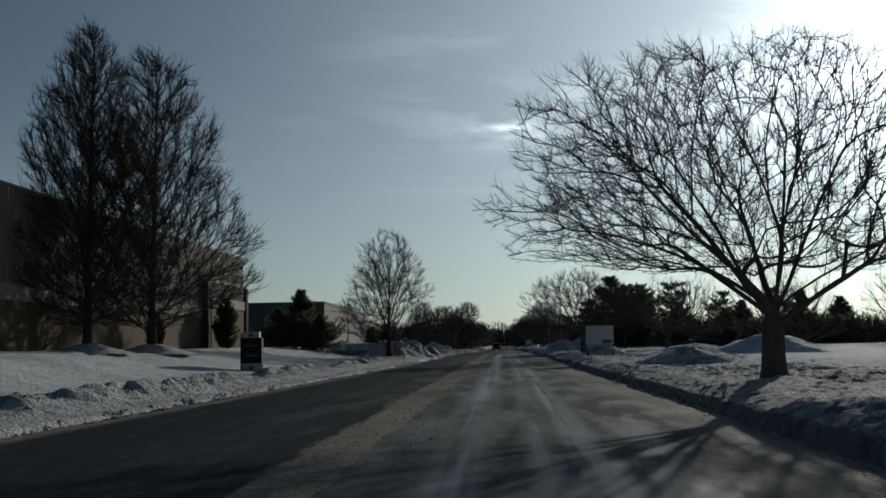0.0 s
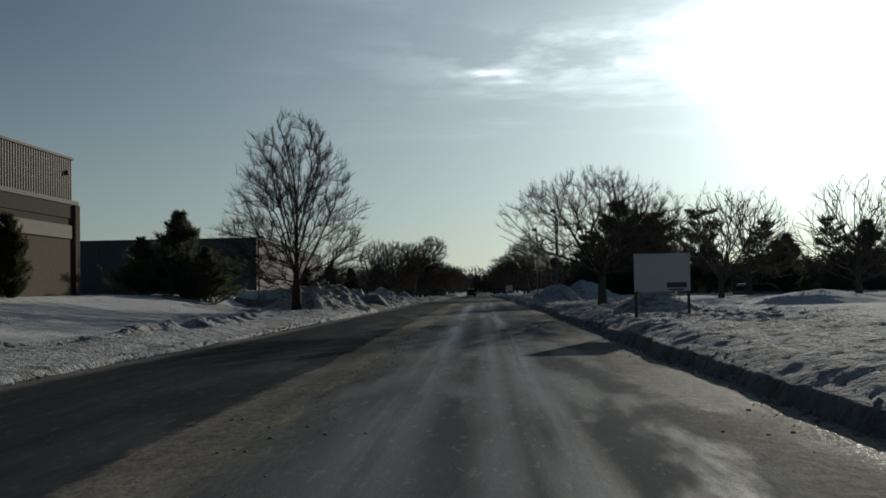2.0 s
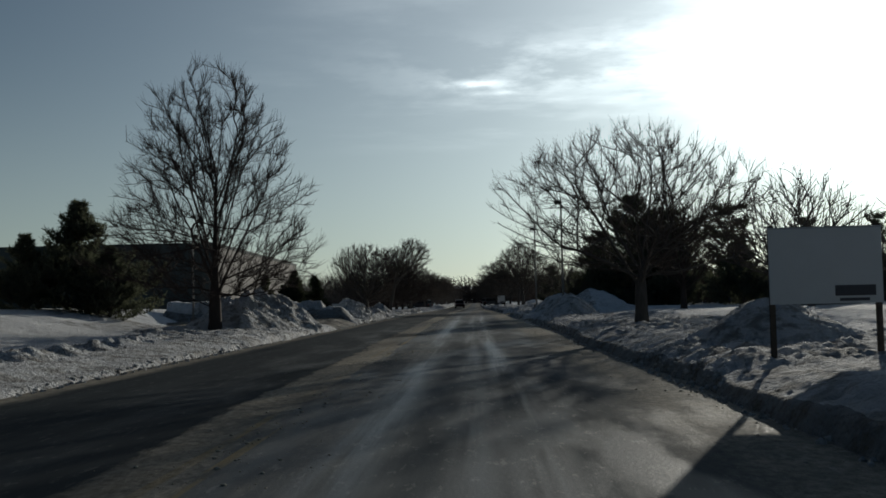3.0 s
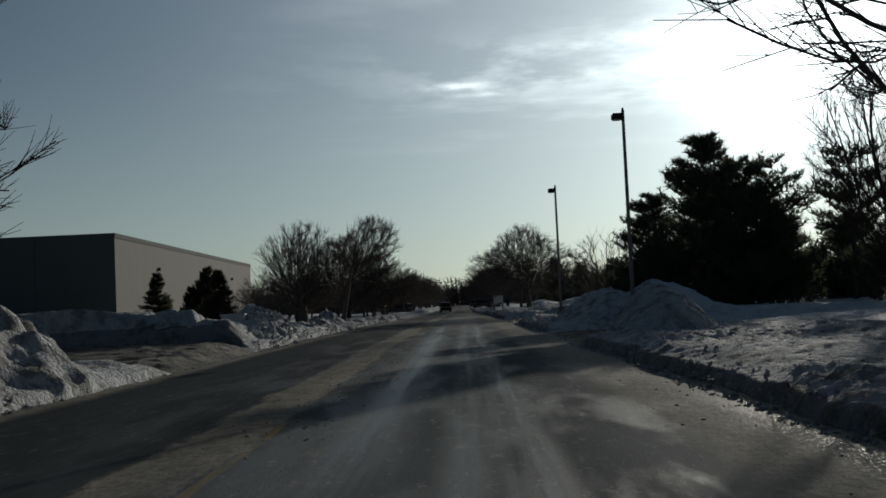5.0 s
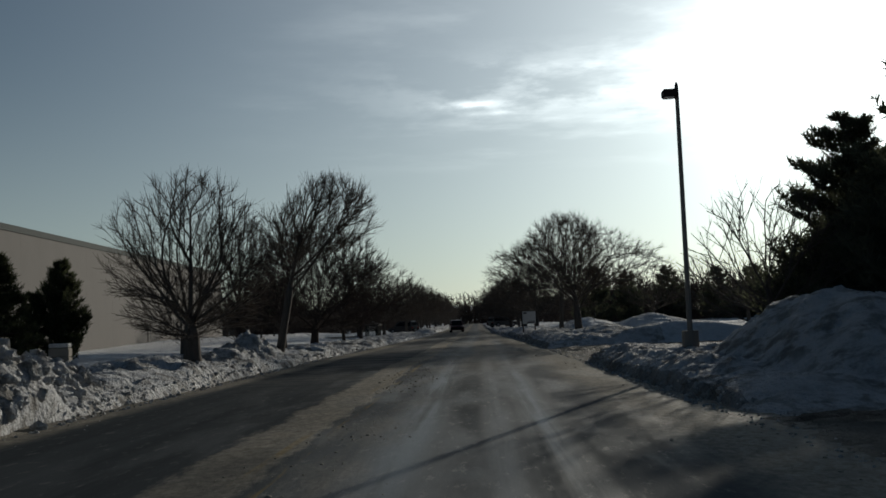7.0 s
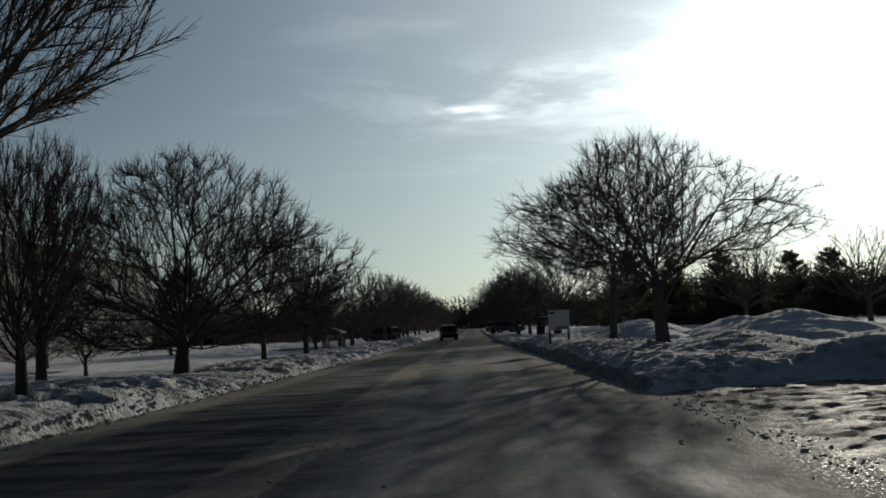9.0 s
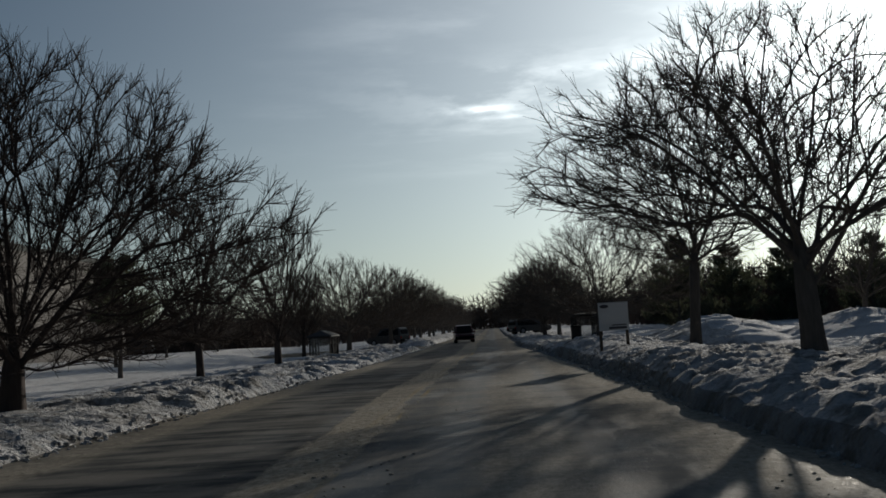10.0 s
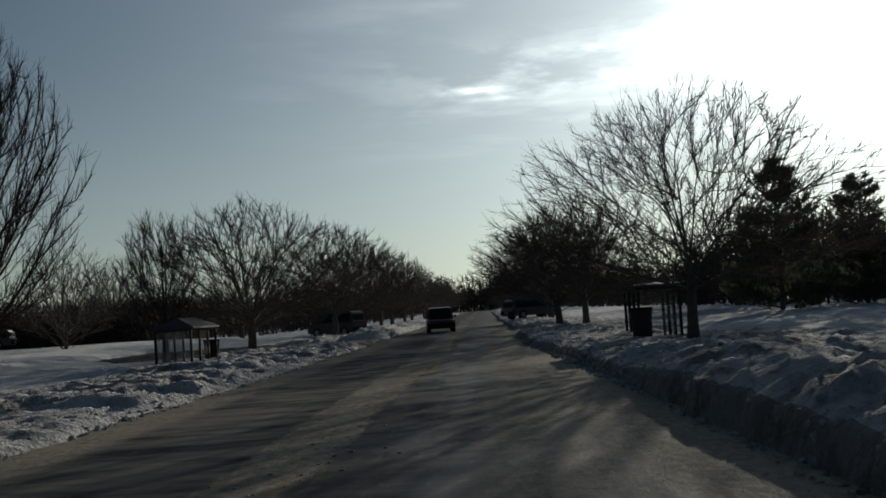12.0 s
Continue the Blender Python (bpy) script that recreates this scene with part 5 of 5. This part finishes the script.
def pylon_sign(x, y):
    s = thing("pylon_sign", (x, y, -0.02), -4, "black and grey entrance pylon standing in the snow", "sign")
    part("body", boxed((-0.65, 0.65, -0.2, 0.2, 0, 2.12)), BLACK, s, "black sign body", 0.02)
    part("name_panel", boxed((-0.56, 0.56, -0.215, -0.203, 0.95, 1.78)), CAR_GLASS, s, "dark glossy name panel", 0.006)
    part("print_bar", boxed((-0.42, 0.45, -0.228, -0.217, 1.02, 1.14)), BAR, s, "dim printed bar")
    part("print_bar", boxed((-0.40, 0.40, -0.228, -0.217, 1.62, 1.70)), BAR, s, "dim printed bar")
    part("foot_panel", boxed((-0.56, 0.60, -0.225, -0.203, 0.06, 0.62)), GREY_PANEL, s, "grey foot panel", 0.006)
    part("emblem", boxed((-0.08, 0.12, -0.238, -0.227, 0.26, 0.46)), BAR, s, "dark square emblem")
    head = part("head_panel", boxed((-0.50, 0.50, -0.16, 0.16, 2.12, 2.47)), GREY_PANEL, s, "pale grey head panel", 0.012)
    part("emblem", boxed((-0.14, 0.14, -0.175, -0.162, 2.18, 2.37)), BAR, head, "dark square emblem")


pylon_sign(-15.15, 63.5)


# ---- bus shelters ----
def bus_shelter(x, y, turn, label, wide=1.5, long=3.6, tall=2.1, rise=0.5, sink=0.05):
    g = sink + 0.05
    s = thing("bus_shelter", (x, y, g - 0.05), turn, label, "bus shelter", "bus shelters")
    for px in (0, wide):
        for k in range(4):
            part("post", boxed((px - 0.04, px + 0.04, k * long / 3 - 0.04, k * long / 3 + 0.04, 0, tall)), DARK_METAL, s)
    for px in (0, wide):
        for z in (0.12, tall - 0.07):
            part("rail", boxed((px - 0.03, px + 0.03, 0.04, long - 0.04, z, z + 0.07)), DARK_METAL, s)
    for py in (0, long):
        for z in (0.12, tall - 0.07):
            part("rail", boxed((0.04, wide - 0.04, py - 0.03, py + 0.03, z, z + 0.07)), DARK_METAL, s)
    for k in range(3):
        part("pane", boxed((-0.01, 0.01, k * long / 3 + 0.05, (k + 1) * long / 3 - 0.05, 0.2, tall - 0.08)), PANE, s, "frosty glass pane")
    for k in (1,):
        part("pane", boxed((wide - 0.01, wide + 0.01, k * long / 3 + 0.05, (k + 1) * long / 3 - 0.05, 0.2, tall - 0.08)), PANE, s, "frosty glass pane")
    part("pane", boxed((0.05, wide - 0.05, -0.01, 0.01, 0.2, tall - 0.08)), PANE, s, "frosty glass pane")
    bm = bmesh.new()
    o = 0.14
    low = [bm.verts.new(v) for v in ((-o, -o, tall), (wide + o, -o, tall), (wide + o, long + o, tall), (-o, long + o, tall))]
    low2 = [bm.verts.new((v.co.x, v.co.y, tall + 0.08)) for v in low]
    a, b = bm.verts.new((wide / 2, wide / 2, tall + rise)), bm.verts.new((wide / 2, long - wide / 2, tall + rise))
    bm.faces.new(low[::-1])
    for k in range(4):
        bm.faces.new((low[k], low[(k + 1) % 4], low2[(k + 1) % 4], low2[k]))
    for f in ((low2[0], low2[1], a), (low2[1], low2[2], b, a), (low2[2], low2[3], b), (low2[3], low2[0], a, b)):
        bm.faces.new(f)
    part("roof", bm, SMOKED, s, "low hipped smoked roof")
    part("bench_seat", boxed((0.12, 0.48, 0.5, long - 0.5, 0.46, 0.50)), WOOD, s, "wooden bench seat", 0.005)
    for py in (0.7, long - 0.7):
        part("bench_leg", boxed((0.26, 0.34, py - 0.03, py + 0.03, 0, 0.46)), DARK_METAL, s)
    return s


bus_shelter(-11.95, 232.1, 0, "dark-framed bus shelter with frosted panes in the snow", 1.3, 3.6, 2.05, 0.42, -0.66)
SHELTER_Z = ground_z(4.53, 225.3) - 0.36
bus_shelter(4.53, 225.3, 0, "dark-framed bus shelter under the fan shaped tree", 1.2, 3.0, 1.82, 0.15, SHELTER_Z)


def litter_bin(x, y):
    b = thing("litter_bin", (x, y, ground_z(x, y) - 0.03), 0, "dark round litter bin beside the shelter", "bin", "litter bins")
    part("body", tubed((0, 0, 0), (0, 0, 0.85), 0.27, 0.31, 20), DARK_METAL, b)
    part("rim", tubed((0, 0, 0.85), (0, 0, 0.92), 0.34, 0.33, 20), BLACK, b, "black rim")


litter_bin(-11.0, 236.4)
litter_bin(4.5, 224.7)


def block_stand(x, y):
    s = thing("utility_box", (x, y, 0.15), 10, "pale masonry utility box with a snow cap", "utility box")
    for k in range(5):
        part("course", boxed((-0.24, 0.24, -0.22, 0.22, 0.22 * k, 0.22 * k + 0.205)), CREAM, s, "", 0.015)
    part("snow_cap", boxed((-0.27, 0.27, -0.25, 0.25, 1.105, 1.2)), SNOW, s, "rounded snow cap", 0.045)


block_stand(-10.4, 144.2)


def cable_cabinet(x, y):
    s = thing("cable_cabinet", (x, y, 0.45), 4, "pale grey cable cabinet half buried in ploughed snow", "cabinet")
    part("body", boxed((-0.48, 0.48, -0.22, 0.22, 0, 0.92)), PALE_PAINT, s, "", 0.012)
    part("lid", boxed((-0.53, 0.53, -0.27, 0.27, 0.92, 1.0)), PALE_PAINT, s, "overhanging lid", 0.015)
    for k in (-0.24, 0.24):
        part("door", boxed((k - 0.22, k + 0.22, -0.234, -0.223, 0.06, 0.88)), PALE_PAINT, s, "flat cabinet door", 0.004)
    part("handle", boxed((-0.03, 0.0, -0.25, -0.236, 0.45, 0.57)), DARK_METAL, s, "dark handle")


PALE_PAINT = simple("weathered_pale_paint", (0.52, 0.54, 0.55), 0.7, 0.0, 0.1, 3.0)
cable_cabinet(-9.6, 132.7)


# ---- vehicles ----
def paint(name, colour):
    m = Mat(name, 0.32, 0.2)
    m.colour(m.mix(m.noise(2.5, 5), colour, tuple(c * 0.75 + 0.04 for c in colour)))
    return m.m


def vehicle(name, x, y, turn, colour, label, length=4.7, width=1.85, tall=1.75, boot=True):
    """A car whose front looks along +y of its own."""
    v = thing(name, (x, y, ground_z(x, y) + 0.02 if x < left_edge(y) or x > right_edge(y) else 0.0), turn, label, "car")
    skin = paint(name + "_paint", colour)
    l, w = length / 2, width / 2
    waist = tall * 0.56

    def hull(outline, half, inset):
        bm = bmesh.new()
        rings = []
        for sx in (-1, 1):
            rings.append([bm.verts.new((sx * (half - inset * max(0, (z - waist) / (tall - waist))), yy, z)) for yy, z in outline])
        n = len(outline)
        for k in range(n):
            bm.faces.new((rings[0][k], rings[0][(k + 1) % n], rings[1][(k + 1) % n], rings[1][k]))
        bm.faces.new(rings[0][::-1])
        bm.faces.new(rings[1])
        bmesh.ops.recalc_face_normals(bm, faces=bm.faces)
        return bm

    lower = [(-l, 0.38), (-l, waist - 0.05), (-l + 0.08, waist), (l * 0.42, waist), (l - 0.12, waist - 0.14), (l, waist - 0.30), (l, 0.38), (l - 0.15, 0.26), (-l + 0.15, 0.26)]
    rear = -l + 0.06 if boot else -l * 0.62
    cabin = [(rear, waist - 0.01), (rear + 0.16, tall - 0.08), (rear + 0.34, tall), (l * 0.05, tall), (l * 0.22, tall - 0.06), (l * 0.50, waist - 0.01)]
    part("body", hull(lower, w, 0.0), skin, v, "", 0.05)
    part("cabin", hull(cabin, w - 0.03, 0.16), skin, v, "", 0.04)
    for sx in (-1, 1):
        bm = bmesh.new()
        pts = [(rear + 0.22, waist + 0.06), (rear + 0.32, tall - 0.13), (l * 0.03, tall - 0.13), (l * 0.38, waist + 0.06)]
        ins = [0.16 * (z - waist) / (tall - waist) for _, z in pts]
        a = [bm.verts.new((sx * (w - 0.03 - i + 0.012), yy, z)) for (yy, z), i in zip(pts, ins)]
        b = [bm.verts.new((sx * (w - 0.03 - i - 0.02), yy, z)) for (yy, z), i in zip(pts, ins)]
        bm.faces.new(a)
        bm.faces.new(b[::-1])
        for k in range(4):
            bm.faces.new((a[k], b[k], b[(k + 1) % 4], a[(k + 1) % 4]))
        bmesh.ops.recalc_face_normals(bm, faces=bm.faces)
        part("side_window", bm, CAR_GLASS, v, "dark side glass")
    part("rear_window", boxed((-w + 0.25, w - 0.25, rear + 0.02, rear + 0.10, waist + 0.10, tall - 0.22)), CAR_GLASS, v, "dark rear glass", 0.015)
    bm = bmesh.new()
    q = [(-w + 0.20, l * 0.49, waist + 0.03), (w - 0.20, l * 0.49, waist + 0.03), (w - 0.28, l * 0.245, tall - 0.10), (-w + 0.28, l * 0.245, tall - 0.10)]
    a = [bm.verts.new(p) for p in q]
    b = [bm.verts.new((p[0], p[1] + 0.03, p[2] + 0.02)) for p in q]
    bm.faces.new(a[::-1])
    bm.faces.new(b)
    for k in range(4):
        bm.faces.new((a[k], a[(k + 1) % 4], b[(k + 1) % 4], b[k]))
    bmesh.ops.recalc_face_normals(bm, faces=bm.faces)
    part("windscreen", bm, CAR_GLASS, v, "dark windscreen")
    for yy, nm in ((-l, "rear_bumper"), (l, "front_bumper")):
        part(nm, boxed((-w + 0.03, w - 0.03, yy - 0.07, yy + 0.07, 0.36, 0.62)), BLACK, v, "black bumper", 0.03)
    for sx in (-1, 1):
        part("tail_lamp", boxed((sx * (w - 0.13) - 0.10, sx * (w - 0.13) + 0.10, -l - 0.02, -l + 0.05, waist - 0.30, waist - 0.08)), LENS, v, "red tail lamp", 0.02)
        part("headlight", boxed((sx * (w - 0.2) - 0.16, sx * (w - 0.2) + 0.16, l - 0.06, l + 0.02, waist - 0.42, waist - 0.28)), CLEAR, v, "clear headlight", 0.02)
        part("mirror", boxed((sx * (w + 0.07) - 0.09, sx * (w + 0.07) + 0.09, l * 0.36, l * 0.36 + 0.10, waist, waist + 0.16)), skin, v, "", 0.02)
        for yy in (-l * 0.60, l * 0.60):
            wheel = part("wheel", tubed((sx * (w - 0.22), yy, 0.34), (sx * (w + 0.01), yy, 0.34), 0.34, None, 22), RUBBER, v, "dark tyre")
            part("rim", tubed((sx * (w + 0.005), yy, 0.34), (sx * (w + 0.022), yy, 0.34), 0.21, 0.19, 16), STEEL, wheel, "steel rim")
    part("plate", boxed((-0.26, 0.26, -l - 0.085, -l - 0.072, 0.44, 0.56)), GREY_PANEL, v)
    return v


vehicle("estate_car", -2.9, 264.0, 184, (0.11, 0.025, 0.022), "dark red estate car coming along the road", 4.5, 1.78, 1.62)
vehicle("jeep", -10.6, 271, 62, (0.02, 0.02, 0.022), "dark off-road car turning into the side street", 4.0, 1.75, 1.75)
vehicle("van", 3.6, 276.0, -60, (0.07, 0.072, 0.07), "dark grey estate car turning into the side street", 4.3, 1.8, 1.5)
vehicle("parked_car", 22.6, 124.0, -75, (0.06, 0.065, 0.06), "grey car parked behind the snow heaps", 4.6, 1.8, 1.6)
vehicle("parked_car", -36.9, 271.5, 100, (0.03, 0.03, 0.035), "dark car parked beyond the lawn", 4.6, 1.8, 1.45)


# ---- loose clods of snow along the road edges ----
def clods():
    rng = np.random.default_rng(9)
    bm = bmesh.new()
    bmesh.ops.create_icosphere(bm, subdivisions=1, radius=1)
    v0 = np.array([v.co[:] for v in bm.verts])
    f0 = np.array([[v.index for v in f.verts] for f in bm.faces])
    bm.free()
    n = 21000
    side = np.where(np.arange(n) % 2, 1, -1)
    y = rng.uniform(8, 262, n)
    u = np.where(rng.random(n) < 0.45, np.abs(rng.normal(0.15, 0.28, n)) - 0.2, rng.uniform(0.1, 4.2, n))
    x = np.where(side < 0, left_edge(y) - u, right_edge(y) + u)
    s = np.where(u < 0.3, rng.uniform(0.015, 0.055, n), (0.016 + 0.055 * rng.random(n) ** 3) * np.where((u > 1.0) & (side > 0), 0.45, 1.0))
    # more of them on the heaps
    pile = np.array([p for p in PILES if p[4] > 0.3])[rng.integers(0, sum(p[4] > 0.3 for p in PILES), n)]
    on = rng.random(n) < 0.30
    x = np.where(on, pile[:, 0] + rng.normal(0, 0.42, n) * pile[:, 2], x)
    y = np.where(on, pile[:, 1] + rng.normal(0, 0.42, n) * pile[:, 3], y)
    reach = np.hypot((x - pile[:, 0]) / pile[:, 2], (y - pile[:, 1]) / pile[:, 3])
    s = np.where(on, (0.03 + 0.12 * rng.random(n) ** 2.0) * np.where(reach < 0.75, 1.0, 0.4) * np.where(pile[:, 0] > 0, 0.30, 1.0), s)
    row = np.abs(x + 10.9 + 0.5 * np.sin(y / 7)) < 0.8
    s = np.where((side < 0) & (y < 102) & (u > 0.3) & ~on, np.where(row, s * 1.3, s * 0.2), s)
    off_road = (x < left_edge(y) + 0.25) | (x > right_edge(y) - 0.25)
    s = np.where(off_road, s, 0.012)
    mouth = np.where(x < -1.5, gap(y, GAPS_LEFT, 0.4), gap(y, GAPS_RIGHT, 0.4)) > 0.3
    s = np.where(mouth, np.minimum(s, 0.012 + 0.02 * rng.random(n)), s)
    z = np.where((x < left_edge(y)) | (x > right_edge(y)), np.maximum(side_height(x, y), 0.0), 0.0)
    V = v0[None] * (1 + rng.normal(0, 0.24, (n, len(v0), 1))) * s[:, None, None] * rng.uniform(0.7, 1.3, (n, 1, 3))
    V = V + np.stack([x, y, z - s * 0.1], 1)[:, None]
    F = f0[None] + (np.arange(n) * len(v0))[:, None, None]
    me = mesh_np("snow_clods", V.reshape(-1, 3), F.reshape(-1, 3), BANK, False)
    tagged(new("snow_clods", me), "loose lumps of ploughed snow and ice", "snow clods", kind="stuff")


clods()


def crumbs():
    """Frozen crumbs of slush on the ridge between the lanes."""
    rng = np.random.default_rng(19)
    bm = bmesh.new()
    bmesh.ops.create_icosphere(bm, subdivisions=1, radius=1)
    v0 = np.array([v.co[:] for v in bm.verts])
    f0 = np.array([[v.index for v in f.verts] for f in bm.faces])
    bm.free()
    n = 3600
    y = rng.uniform(10, 215, n)
    ok = vnoise(y / 6, y * 0, 71) > 0.4
    x = np.where(rng.random(n) < 0.72, rng.normal(-2.0, 0.42, n), right_edge(y) - np.abs(rng.normal(0.2, 0.5, n)))
    s = (0.006 + 0.022 * rng.random(n) ** 3) * np.where(ok, 1.0, 0.5)
    V = v0[None] * (1 + rng.normal(0, 0.2, (n, len(v0), 1))) * s[:, None, None] * np.array([1.2, 1.4, 0.6])
    V = V + np.stack([x, y, s * 0.2], 1)[:, None]
    F = f0[None] + (np.arange(n) * len(v0))[:, None, None]
    me = mesh_np("slush_crumbs", V.reshape(-1, 3), F.reshape(-1, 3), SLUSH_LUMP, True)
    tagged(new("slush_crumbs", me), "frozen tan crumbs of slush on the asphalt", "slush crumbs", kind="stuff")


SLUSH_LUMP = simple("frozen_slush", (0.36, 0.33, 0.27), 0.85, 0.0, 0.3, 9.0)
crumbs()
